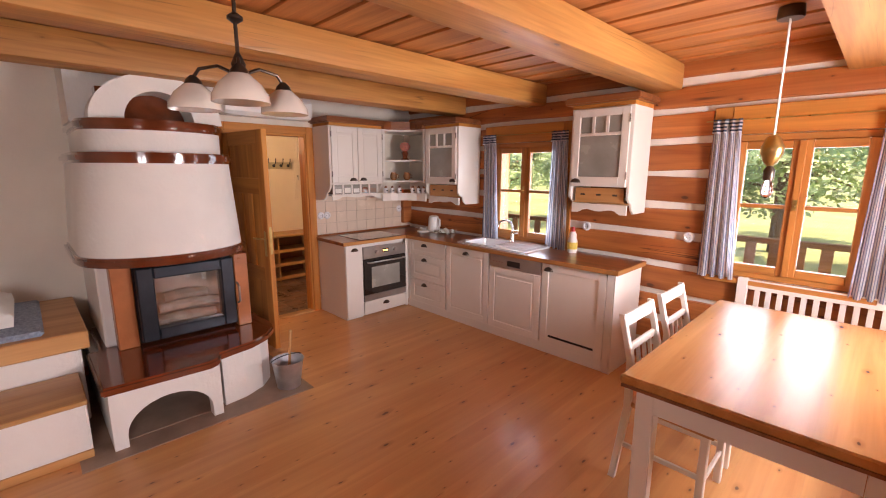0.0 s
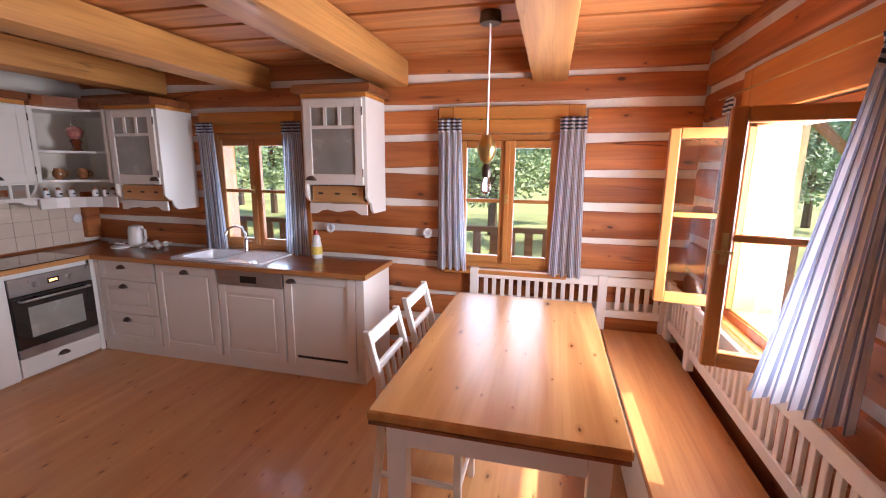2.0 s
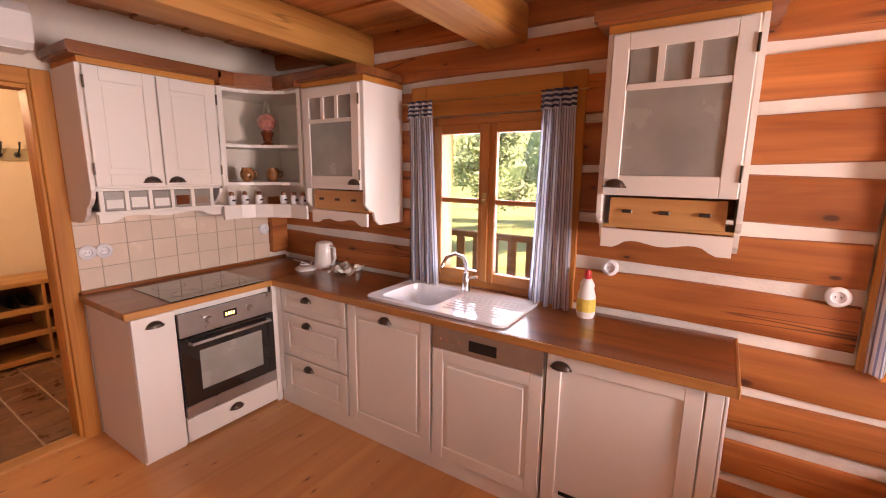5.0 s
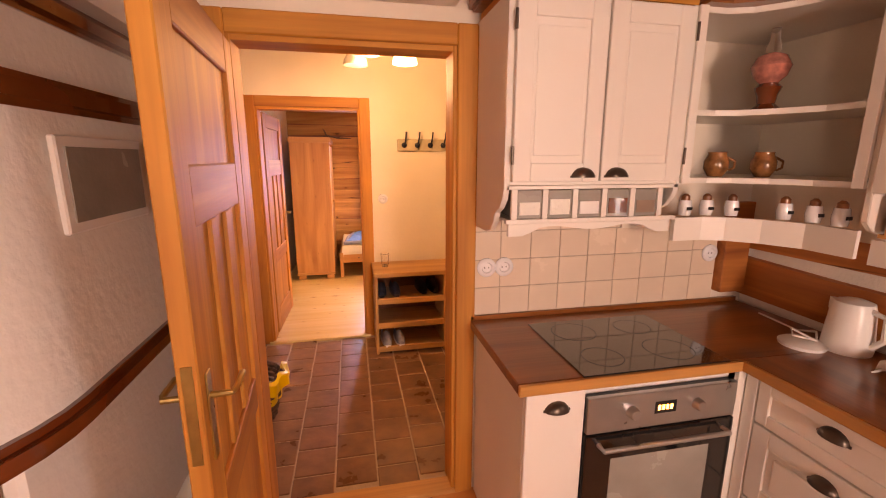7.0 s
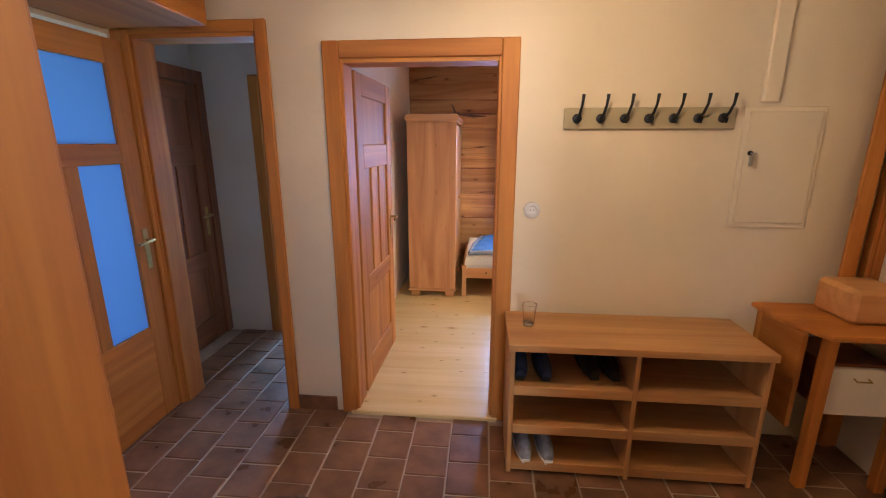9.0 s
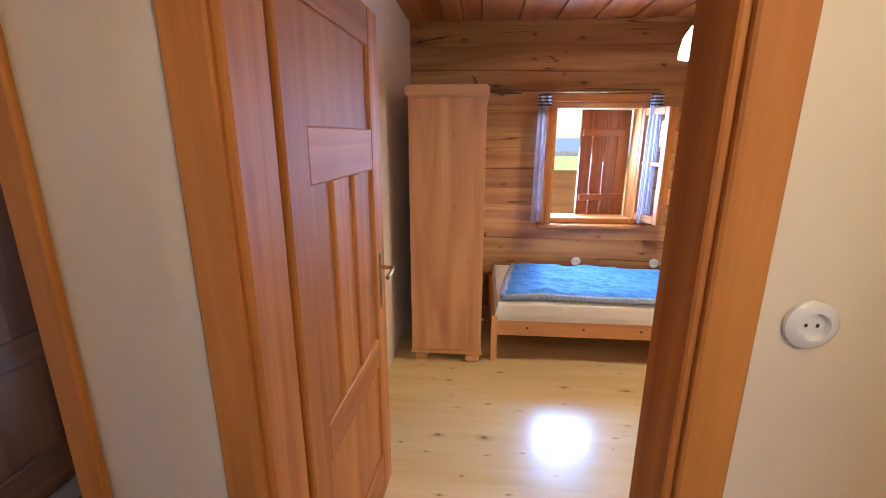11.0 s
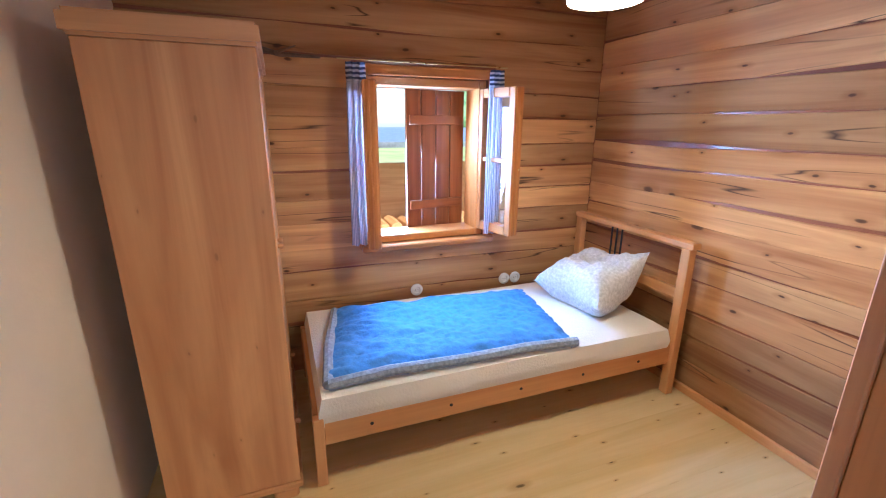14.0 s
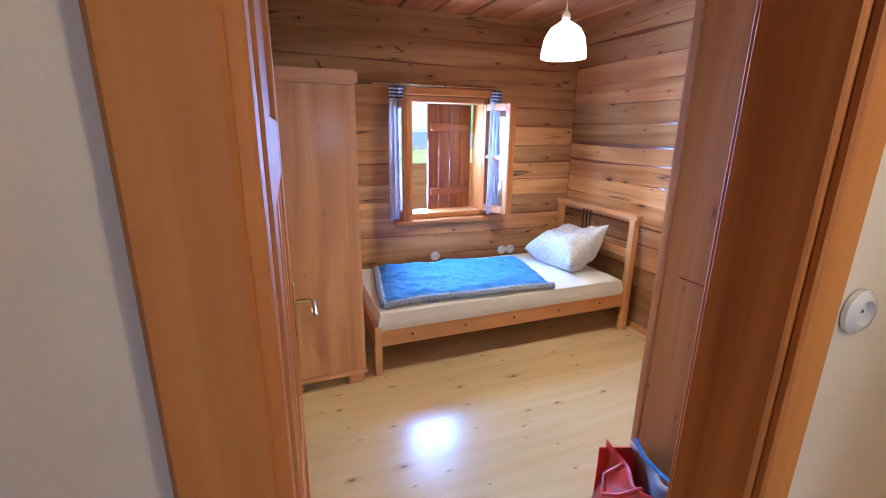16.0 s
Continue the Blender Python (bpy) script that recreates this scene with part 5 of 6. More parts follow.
# ---- table, chairs, bench ----
TX0, TX1, TY0, TY1, TZ = 1.74, 3.29, -0.21, 0.69, 0.79
tb = thing("dining_table", "pine-topped dining table with white legs", "table")
part("tabletop", boxes((TX0, TX1, TY0, TY1, TZ - 0.042, TZ), bevel=0.008), TABLE, tb, "glossy knotty pine top")
part("top_edge", boxes((TX0 + 0.005, TX1 - 0.005, TY0 + 0.005, TY1 - 0.005, TZ - 0.056, TZ - 0.043)), DARK["x"], tb)
for y in (TY0 + 0.055, TY1 - 0.08):
    part("apron", boxes((TX0 + 0.10, TX1 - 0.10, y, y + 0.025, TZ - 0.16, TZ - 0.057)), WHITE, tb)
for x in (TX0 + 0.055, TX1 - 0.08):
    part("apron", boxes((x, x + 0.025, TY0 + 0.13, TY1 - 0.13, TZ - 0.16, TZ - 0.057)), WHITE, tb)
for x in (TX0 + 0.05, TX1 - 0.13):
    for y in (TY0 + 0.05, TY1 - 0.13):
        part("leg", prism([(0, TZ - 0.057), (0.08, TZ - 0.057), (0.065, 0), (0.015, 0)], 0, 0.075, "y", bevel=0.004), WHITE, tb, at=Matrix.Translation((x, y, 0)))


def chair(at):
    """Back towards +y, seat towards -y."""
    c = thing("dining_chair", "white wooden dining chair with a brown seat", "chair", at, group="chairs at the table")
    part("seat", prism([(-0.19, 0.0), (0.19, 0.0), (0.21, -0.40), (-0.21, -0.40)], 0.44, 0.465, "z", bevel=0.006), SEAT["y"], c, "brown wooden seat")
    for s in (-1, 1):
        part("back_leg", prism([(0.07, 0.0), (0.035, 0.0), (-0.018, 0.44), (-0.01, 0.69), (0.05, 0.925), (0.08, 0.925), (0.022, 0.69), (0.018, 0.44)], s * 0.185 - 0.015, s * 0.185 + 0.015, "x", bevel=0.003), WHITE, c)
        part("front_leg", boxes((s * 0.18 - 0.018, s * 0.18 + 0.018, -0.38, -0.344, 0, 0.44), bevel=0.004), WHITE, c)
        part("stretcher", boxes((s * 0.18 - 0.008, s * 0.18 + 0.008, -0.345, 0.03, 0.20, 0.225), bevel=0.002), WHITE, c)
    part("front_rail", boxes((-0.16, 0.16, -0.372, -0.352, 0.39, 0.438), bevel=0.003), WHITE, c)
    part("foot_rail", boxes((-0.16, 0.16, -0.37, -0.354, 0.17, 0.195), bevel=0.003), WHITE, c)
    part("top_rail", boxes((-0.17, 0.17, 0.045, 0.07, 0.85, 0.92), bevel=0.006), WHITE, c)
    part("mid_rail", boxes((-0.17, 0.17, 0.02, 0.04, 0.72, 0.76), bevel=0.003), WHITE, c)
    part("low_rail", boxes((-0.17, 0.17, 0.002, 0.02, 0.56, 0.60), bevel=0.003), WHITE, c)
    for k in range(4):
        part("spindle", prism([(0.004, 0.60), (0.018, 0.60), (0.036, 0.72), (0.022, 0.72)], -0.12 + k * 0.08 - 0.012, -0.12 + k * 0.08 + 0.012, "x"), WHITE, c)
    return c


chair(pose(2.31, 0.79, 0))
chair(pose(2.83, 0.79, 0))
bench = thing("corner_bench", "brown seated white corner bench with slatted backs", "bench")
part("seat", boxes((1.62, 3.74, -0.77, -0.335, 0.425, 0.455), bevel=0.006), SEAT["x"], bench)
part("seat", boxes((3.34, 3.74, -0.333, 0.74, 0.425, 0.455), bevel=0.006), SEAT["y"], bench)
part("base", boxes((1.70, 3.70, -0.385, -0.36, 0.06, 0.424), (3.375, 3.40, -0.36, 0.70, 0.06, 0.424), bevel=0.003), WHITE, bench)
part("base_end", boxes((1.66, 1.69, -0.76, -0.36, 0.0, 0.424), (3.40, 3.74, 0.69, 0.72, 0.0, 0.424), bevel=0.003), WHITE, bench)


def slat_back(u0, u1, z0, z1, m, posts):
    part("back_rail", boxes((u0, u1, 0, 0.025, z1 - 0.07, z1), (u0, u1, 0, 0.025, z0, z0 + 0.06), bevel=0.004), WHITE, bench, at=m)
    for q in posts:
        part("back_post", boxes((q, q + 0.065, -0.012, 0.0335, 0.456, z1 + 0.01), bevel=0.004), WHITE, bench, at=m)
    k = u0 + 0.11
    while k < u1 - 0.08:
        if all(not (q - 0.035 < k < q + 0.07) for q in posts):
            part("back_slat", boxes((k, k + 0.032, 0.004, 0.02, z0 + 0.06, z1 - 0.07), bevel=0.002), WHITE, bench, at=m)
        k += 0.066


slat_back(0.0, 1.48, 0.55, 0.86, facing_w(3.735, 0.68, 0), (0.0, 0.97, 1.41))
slat_back(0.0, 2.10, 0.54, 0.86, facing_n(3.70, -0.765, 0) @ Matrix.Translation((0, 0, 0)), (0.0, 0.5, 2.035))
pend = thing("pendant_lamp", "brass rise-and-fall pendant lamp with a bare bulb", "lamp", pose(2.89, 0.45, 0))
part("canopy", lathe([(0.055, 2.40), (0.06, 2.41), (0.055, 2.458)], 24), BRONZE, pend, smooth=True)
part("cord", tube([(-0.008, 0, 2.40), (-0.008, 0, 1.80)], 0.004, 6), LINEN, pend)
part("cord", tube([(0.010, 0, 2.40), (0.010, 0, 1.80)], 0.004, 6), LINEN, pend)
part("weight", lathe([(0.008, 1.835), (0.03, 1.82), (0.052, 1.77), (0.052, 1.74), (0.032, 1.69), (0.012, 1.67)][::-1], 24), BRASS, pend, "egg-shaped brass weight", smooth=True)
part("socket", lathe([(0.022, 1.595), (0.026, 1.61), (0.026, 1.65), (0.012, 1.672)], 18), BRONZE, pend, smooth=True)
part("bulb", lathe([(0.008, 1.50), (0.022, 1.51), (0.03, 1.535), (0.024, 1.57), (0.015, 1.595)], 18), CLEAR, pend, "clear glass bulb", smooth=True)
ch = thing("chandelier", "three-armed dark metal chandelier with opal glass shades", "lamp", pose(0.69, 1.88, 0))
part("stem", tube([(0, 0, 2.455), (0, 0, 2.06)], 0.008, 8), BRONZE, ch)
part("canopy", lathe([(0.045, 2.41), (0.05, 2.42), (0.045, 2.458)], 20), BRONZE, ch, smooth=True)
part("ring", lathe([(0.01, 2.21), (0.03, 2.225), (0.03, 2.235), (0.01, 2.25)], 16), BRONZE, ch, smooth=True)
part("body", lathe([(0.012, 1.94), (0.035, 1.97), (0.02, 2.02), (0.028, 2.06), (0.01, 2.10)], 18), BRONZE, ch, smooth=True)
for k in range(3):
    a = radians(-110 + 120 * k)
    d = Vector((math.cos(a), math.sin(a), 0))
    arm = part("arm", tube([d * 0.01 + Vector((0, 0, 2.02)), d * 0.09 + Vector((0, 0, 2.055)), d * 0.17 + Vector((0, 0, 2.045)), d * 0.20 + Vector((0, 0, 2.01))], 0.007, 8), BRONZE, ch, smooth=True)
    p = d * 0.20
    part("cap", lathe([(0.012, 2.02), (0.03, 2.0), (0.036, 1.98)][::-1], 16, at=(p.x, p.y, 0)), BRONZE, arm, smooth=True)
    part("shade", lathe([(0.10, 1.885), (0.098, 1.91), (0.075, 1.95), (0.036, 1.985)], 24, at=(p.x, p.y, 0)), OPAL, arm, "opal glass bell shade", smooth=True)

# ---- stove ----
st = thing("tiled_stove", "white plastered wood stove with brown glazed tile trims", "stove", pose(0.05, 0, 0))


def dplan(a, front, cx=0.70, back=NORTH - 0.002, spring=3.78, n=22):
    """Plan of the stove: straight flanks and a bowed front."""
    pts = [(cx + a, back), (cx + a, spring)]
    pts += [(cx + a * math.cos(math.pi * k / n), spring - (spring - front) * math.sin(math.pi * k / n)) for k in range(1, n)]
    pts += [(cx - a, spring), (cx - a, back)]
    return pts


for x0, x1, y0 in ((0.30, 0.42, 3.50), (1.06, 1.16, 3.44)):
    part("pillar", boxes((x0, x1, y0, 3.62, 0.421, 0.999), bevel=0.006), BRICK_TILE, st, "orange brick tile pillar")
part("rear_body", boxes((0.24, 1.19, 3.625, NORTH - 0.003, 0.42, 1.0), bevel=0.01), STOVE_WHITE, st)
def taper(z0, a0, f0, z1, a1, f1):
    bm = bmesh.new()
    lo = [bm.verts.new((x, y, z0)) for x, y in dplan(a0, f0)]
    hi = [bm.verts.new((x, y, z1)) for x, y in dplan(a1, f1)]
    n = len(lo)
    for k in range(n):
        bm.faces.new((lo[k], lo[(k + 1) % n], hi[(k + 1) % n], hi[k]))
    bm.faces.new(lo[::-1])
    bm.faces.new(hi)
    return bm
part("drum", taper(1.06, 0.525, 3.35, 1.68, 0.48, 3.40), STOVE_WHITE, st, smooth=True)
part("upper_drum", taper(1.75, 0.43, 3.46, 1.90, 0.43, 3.46), STOVE_WHITE, st, smooth=True)
for z0, z1, a, f in ((1.0, 1.065, 0.555, 3.31), (1.68, 1.75, 0.505, 3.37), (1.895, 1.965, 0.455, 3.43)):
    bm = prism(dplan(a, f), z0, z1, "z", bevel=0.018)
    part("trim", bm, GLAZE, st, "glossy brown glazed tile trim", smooth=True)
bm = bmesh.new()
n = 20
arch = [(-0.40, 1.965)] + [(-0.40 * math.cos(math.pi * k / n), 1.965 + 0.32 * math.sin(math.pi * k / n)) for k in range(n + 1)] + [(0.40, 1.965)]
inn = [(0.21, 1.97)] + [(0.21 * math.cos(math.pi * k / n), 1.97 + 0.20 * math.sin(math.pi * k / n)) for k in range(n + 1)] + [(-0.21, 1.97)]
part("arch", prism([(0.72 + a, b) for a, b in arch + inn], 3.62, 3.86, "y"), STOVE_WHITE, st, smooth=True)
part("arch_back", boxes((0.40, 1.05, 3.862, 4.0, 1.966, 2.2)), GLAZE, st)
part("flue", boxes((0.25, 1.2, 4.0, NORTH - 0.002, 1.966, CEIL)), STOVE_WHITE, st)
dr = part("fire_door", boxes((0.43, 0.53, 3.42, 3.50, 0.46, 0.98), (0.96, 1.05, 3.42, 3.50, 0.46, 0.98), (0.53, 0.96, 3.42, 3.50, 0.90, 0.98), (0.53, 0.96, 3.42, 3.50, 0.46, 0.54), bevel=0.008), IRON, st, "blue-black cast iron fire door")
fg = part("glass", boxes((0.52, 0.97, 3.455, 3.462, 0.53, 0.91)), FIRE_GLASS, dr, "reflecting fire glass")
fg.visible_shadow = False
part("firebox", boxes((0.43, 0.50, 3.505, 3.60, 0.44, 0.99), (0.98, 1.05, 3.505, 3.60, 0.44, 0.99), (0.50, 0.98, 3.505, 3.60, 0.93, 0.99), (0.50, 0.98, 3.505, 3.60, 0.44, 0.51)), IRON, st)
part("firebrick_back", boxes((0.43, 1.05, 3.602, 3.622, 0.44, 0.99)), FIREBRICK, st, "pale grey firebrick lining")
for y, z, x0, x1 in ((3.55, 0.56, 0.53, 0.93), (3.56, 0.645, 0.56, 0.96), (3.55, 0.725, 0.60, 0.88)):
    part("fire_log", tube([(x0, y, z), ((x0 + x1) / 2, y + 0.005, z + 0.008), (x1, y, z - 0.005)], [0.036, 0.044, 0.038], 9), ASH, st, "grey split log", smooth=True)
part("door_handle", tube([(1.065, 3.42, 0.62), (1.065, 3.38, 0.64), (1.065, 3.38, 0.76), (1.065, 3.42, 0.78)], 0.008, 8), STEEL, dr)
slab = [(0.13, 3.62), (0.13, 2.93), (0.70, 2.90), (0.76, 2.93), (0.79, 3.0), (0.86, 3.02), (1.02, 3.05), (1.16, 3.13), (1.25, 3.24), (1.28, 3.36), (1.28, 3.75), (1.20, 3.9), (1.20, 4.2), (0.2, 4.2), (0.2, 3.62)]
part("hearth_slab", prism(slab, 0.365, 0.42, "z", bevel=0.014), GLAZE, st, "glossy brown tiled hearth slab", smooth=True)
n = 14
front = [(0.16, 0.0), (0.23, 0.0)] + [(0.465 - 0.235 * math.cos(math.pi * k / n), 0.08 + 0.18 * math.sin(math.pi * k / n)) for k in range(n + 1)] + [(0.70, 0.0), (0.76, 0.0), (0.76, 0.364), (0.16, 0.364)]
part("base_front", prism(front, 2.96, 3.04, "y"), STOVE_WHITE, st, "white plastered base with an arched niche")
bm = bmesh.new()
curve = [(0.80, 3.05), (0.95, 3.07), (1.10, 3.14), (1.20, 3.25), (1.23, 3.40), (1.23, 3.80), (0.80, 3.80)]
prism(curve, 0.0, 0.364, "z", bm)
box(bm, 0.16, 0.80, 3.55, 4.2, 0, 0.364)
box(bm, 0.16, 0.22, 3.04, 3.55, 0, 0.364)
part("base", bm, STOVE_WHITE, st)
part("niche_floor", boxes((0.22, 0.79, 3.04, 3.55, 0.0, 0.012)), STONE, st)
vent = part("vent", boxes((1.195, 1.212, 3.86, 4.25, 1.41, 1.63), bevel=0.004), PLASTIC, st, "white framed ventilation grille")
part("mesh_plate", boxes((1.2125, 1.216, 3.885, 4.225, 1.435, 1.605)), FROST, vent, "grey mesh plate")
hs = solo("hearth_floor", boxes((0.05, 1.42, 2.86, 4.3, 0.0005, 0.006)), STONE, "brown stone hearth plate on the floor", "hearth", "structure")
bk = thing("ash_bucket", "zinc ash bucket with a shovel in it", "bucket", pose(1.30, 3.02, 0.006))
bm = lathe([(0.085, 0.0), (0.115, 0.21), (0.122, 0.215), (0.116, 0.217), (0.108, 0.20), (0.08, 0.01)], 28)
part("pail", bm, ZINC, bk, smooth=True)
part("bail", tube([(0.12 * math.cos(a), 0.02, 0.21 + 0.03 * math.sin(a)) for a in (math.pi * k / 10 for k in range(11))], 0.004, 6), IRON, bk, smooth=True)
part("shovel_shaft", tube([(0.0, 0, 0.05), (0.06, 0.05, 0.42)], 0.010, 8), OAK["z"], bk, "wooden shovel shaft")
ob = thing("stove_bench", "white plastered stove bench with wooden edges", "bench")
part("upper_block", boxes((-2.4, 0.155, 3.50, NORTH - 0.004, 0.0, 0.50), bevel=0.01), STOVE_WHITE, ob)
part("upper_top", boxes((-2.4, 0.20, 3.47, NORTH - 0.004, 0.502, 0.62), bevel=0.008), PINE["x"], ob)
part("lower_block", boxes((-2.4, 0.12, 3.02, 3.498, 0.03, 0.33), bevel=0.01), STOVE_WHITE, ob)
part("lower_top", boxes((-2.4, 0.125, 2.99, 3.469, 0.332, 0.36), bevel=0.006), OAK["x"], ob)
part("skirting", boxes((-2.4, 0.12, 3.0, 3.018, 0.0, 0.05), bevel=0.003), PINE["x"], ob)


def soft_pad(w, d, h, seed, wr=0.012, puff=0.55):
    """A puffed, slightly creased cushion-like body."""
    bm = bmesh.new()
    bmesh.ops.create_cube(bm, size=1.0)
    bmesh.ops.subdivide_edges(bm, edges=bm.edges[:], cuts=14, use_grid_fill=True)
    for v in bm.verts:
        x, y, z = v.co
        e = (1 - abs(2 * x) ** 6) * (1 - abs(2 * y) ** 6)
        q = noise.noise(Vector((x * 5 + seed, y * 5, z * 2)))
        v.co = Vector((x * w * (1 - 0.04 * abs(z)), y * d * (1 - 0.04 * abs(z)), (z + 0.5) * h * (puff + (1 - puff) * e) + wr * q * (z + 0.5)))
    return bm


pad = solo("mattress_pad", soft_pad(1.9, 0.9, 0.07, 3), PATTERN, "grey quilted pad on the stove bench", "mattress", at=pose(-0.95, 3.98, 0.621), smooth=True)
solo("folded_duvet", soft_pad(0.75, 0.6, 0.17, 7, 0.03), LINEN, "folded white duvet on the stove bench", "bedding", at=pose(-0.5, 3.95, 0.68), smooth=True)

# ---- hall ----
sr = thing("shoe_rack", "beech shoe rack with six open compartments", "shoe rack")
X0, X1, Y0, Y1 = 2.03, 3.17, 6.08, 6.475
part("top", boxes((X0 - 0.01, X1 + 0.01, Y0 - 0.012, Y1, 0.655, 0.69), bevel=0.003), OAK["x"], sr)
for x in (X0, (X0 + X1) / 2 - 0.011, X1 - 0.022):
    part("upright", boxes((x, x + 0.022, Y0, Y1, 0.0, 0.654), bevel=0.002), OAK["z"], sr)
for z in (0.03, 0.235, 0.44):
    for a, b in ((X0 + 0.0225, (X0 + X1) / 2 - 0.0115), ((X0 + X1) / 2 + 0.0115, X1 - 0.0225)):
        part("shelf", boxes((a, b, Y0 + 0.02, Y1, z, z + 0.02), bevel=0.002), OAK["x"], sr)
        part("lip", boxes((a, b, Y0, Y0 + 0.019, z - 0.012, z + 0.035), bevel=0.002), OAK["x"], sr)
# dark back puts the shade inside the compartments into its colour
part("backboard", boxes((X0, X1, Y1, Y1 + 0.006, 0.03, 0.655)), DARK["x"], sr)


def shoe(at, mat, label, group, sole=BLACK):
    s = thing("shoe", label, "shoe", at, group=group)
    prof = [(-0.036, 0.0), (0.036, 0.0), (0.043, 0.10), (0.040, 0.18), (0.022, 0.25), (-0.018, 0.25), (-0.037, 0.18), (-0.037, 0.10)]
    part("sole", prism(prof, 0, 0.02, "z", bevel=0.005), sole, s)
    bm = bmesh.new()
    rows = []
    for yy, wd, hh in ((0.24, 0.02, 0.03), (0.21, 0.032, 0.05), (0.16, 0.038, 0.068), (0.11, 0.038, 0.075), (0.06, 0.034, 0.066), (0.0, 0.033, 0.07)):
        rows.append([bm.verts.new((wd * math.cos(a), yy, 0.02 + hh * math.sin(a))) for a in (math.pi * k / 10 for k in range(11))])
    for a, b in zip(rows[:4], rows[1:4]):
        for k in range(10):
            bm.faces.new((a[k], a[k + 1], b[k + 1], b[k]))
    for a, b in zip(rows[3:], rows[4:]):
        for k in (0, 1, 2, 7, 8, 9):
            bm.faces.new((a[k], a[k + 1], b[k + 1], b[k]))
    bm.faces.new(rows[0])
    part("upper", bm, mat, s, smooth=True)
    part("insole", prism([(a * 0.85, b * 0.9 + 0.005) for a, b in prof], 0.021, 0.024, "z"), IRON, s)


NAVY = paint("navy_canvas", (0.02, 0.03, 0.06), 0.8, 0.3, 20)
GREY = paint("grey_canvas", (0.33, 0.35, 0.40), 0.7, 0.35, 30)
for x in (2.10, 2.20):
    shoe(pose(x, 6.40, 0.462, 0, 0, 180 + (x - 2.15) * 60), NAVY, "dark blue canvas slipper on the shoe rack", "dark slippers")
for x in (2.43, 2.53):
    shoe(pose(x, 6.43, 0.462, 0, 0, 184), BLACK, "black slipper on the shoe rack", "black slippers")
for x in (2.11, 2.22):
    shoe(pose(x, 6.33, 0.052, 0, 0, 184), GREY, "grey and white sneaker on the shoe rack", "sneakers", PLASTIC)
gl = thing("drinking_glass", "clear drinking glass on the shoe rack", "glass", pose(2.13, 6.30, 0.691))
part("bowl", lathe([(0.026, 0.0), (0.036, 0.11), (0.033, 0.108), (0.024, 0.012), (0.002, 0.01)], 20), CLEAR, gl, smooth=True)
part("foot", lathe([(0.028, -0.0005), (0.028, 0.004)], 20), CLEAR, gl)
hr = thing("coat_rack", "pale wall board with seven dark iron coat hooks", "coat rack", pose(2.27, HALL_N, 1.64))
part("board", boxes((0, 0.79, -0.02, -0.0015, 0, 0.10), bevel=0.004), paint("sage_board", (0.45, 0.40, 0.27), 0.5), hr)
for k in range(7):
    x = 0.06 + k * 0.1115
    h = part("hook", lathe([(0.022, -0.02), (0.022, -0.026), (0.014, -0.032)], 16, at=(x, -0.0, 0.05), turn=pose(0, 0, 0, 90) @ Matrix.Diagonal((1, 1, -1, 1))), IRON, hr, "dark iron hook", smooth=True)
    part("prong", tube([(x, -0.03, 0.055), (x + 0.004, -0.06, 0.07), (x + 0.008, -0.085, 0.11), (x + 0.012, -0.085, 0.155)], [0.008, 0.007, 0.006, 0.008], 8), IRON, h, smooth=True)
    part("lower_prong", tube([(x, -0.03, 0.045), (x, -0.055, 0.03), (x, -0.06, 0.05)], 0.005, 8), IRON, h, smooth=True)
fb = thing("fuse_box", "cream metal fuse box door with a key in it", "fuse box", pose(3.10, HALL_N, 1.17))
part("frame", boxes((0, 0.36, -0.012, -0.0015, 0, 0.57), bevel=0.003), HALL_PLASTER, fb)
part("door", boxes((0.02, 0.34, -0.02, -0.0125, 0.025, 0.55), bevel=0.003), HALL_PLASTER, fb)
part("lock", lathe([(0.012, 0), (0.010, 0.008)], 14, at=(0.045, -0.02, 0.36), turn=pose(0, 0, 0, 90)), BLACK, fb)
part("key", boxes((0.041, 0.049, -0.05, -0.028, 0.30, 0.35), (0.043, 0.062, -0.05, -0.028, 0.355, 0.363)), STEEL, fb)
solo("cable_duct", boxes((3.16, 3.23, HALL_N - 0.03, HALL_N - 0.0015, 1.76, 2.44), bevel=0.003), HALL_PLASTER, "cream plastic cable duct up the wall", "cable duct")
socket(2.14, HALL_N - 0.002, 1.24, facing_s, "round white ceramic light switch")
ds = thing("side_desk", "small brown wooden desk with a white drawer", "desk")
part("top", prism([(3.27, 6.47), (3.27, 6.30), (3.36, 6.06), (3.79, 6.06), (3.79, 6.47)], 0.765, 0.79, "z", bevel=0.005), FRAME["x"], ds)
for x, y in ((3.38, 6.10), (3.72, 6.10), (3.30, 6.42), (3.72, 6.42)):
    part("leg", boxes((x, x + 0.045, y, y + 0.045, 0, 0.764), bevel=0.003), FRAME["z"], ds)
part("side", boxes((3.302, 3.324, 6.14, 6.45, 0.30, 0.764), bevel=0.002), FRAME["y"], ds)
part("body", boxes((3.43, 3.715, 6.16, 6.45, 0.40, 0.62), bevel=0.002), DARK["x"], ds)
d = part("drawer", boxes((3.427, 3.717, 6.13, 6.155, 0.38, 0.61), bevel=0.003), WHITE, ds, "white drawer front")
part("handle", tube([(3.54, 6.13, 0.565), (3.54, 6.11, 0.56), (3.60, 6.11, 0.56), (3.60, 6.13, 0.565)], 0.004, 6), BRASS, d)
bx = thing("wicker_box", "wicker storage box on the desk", "box", pose(3.62, 6.35, 0.791))
part("box", boxes((-0.10, 0.14, -0.16, 0.08, 0, 0.16), bevel=0.02), PINE["x"], bx)
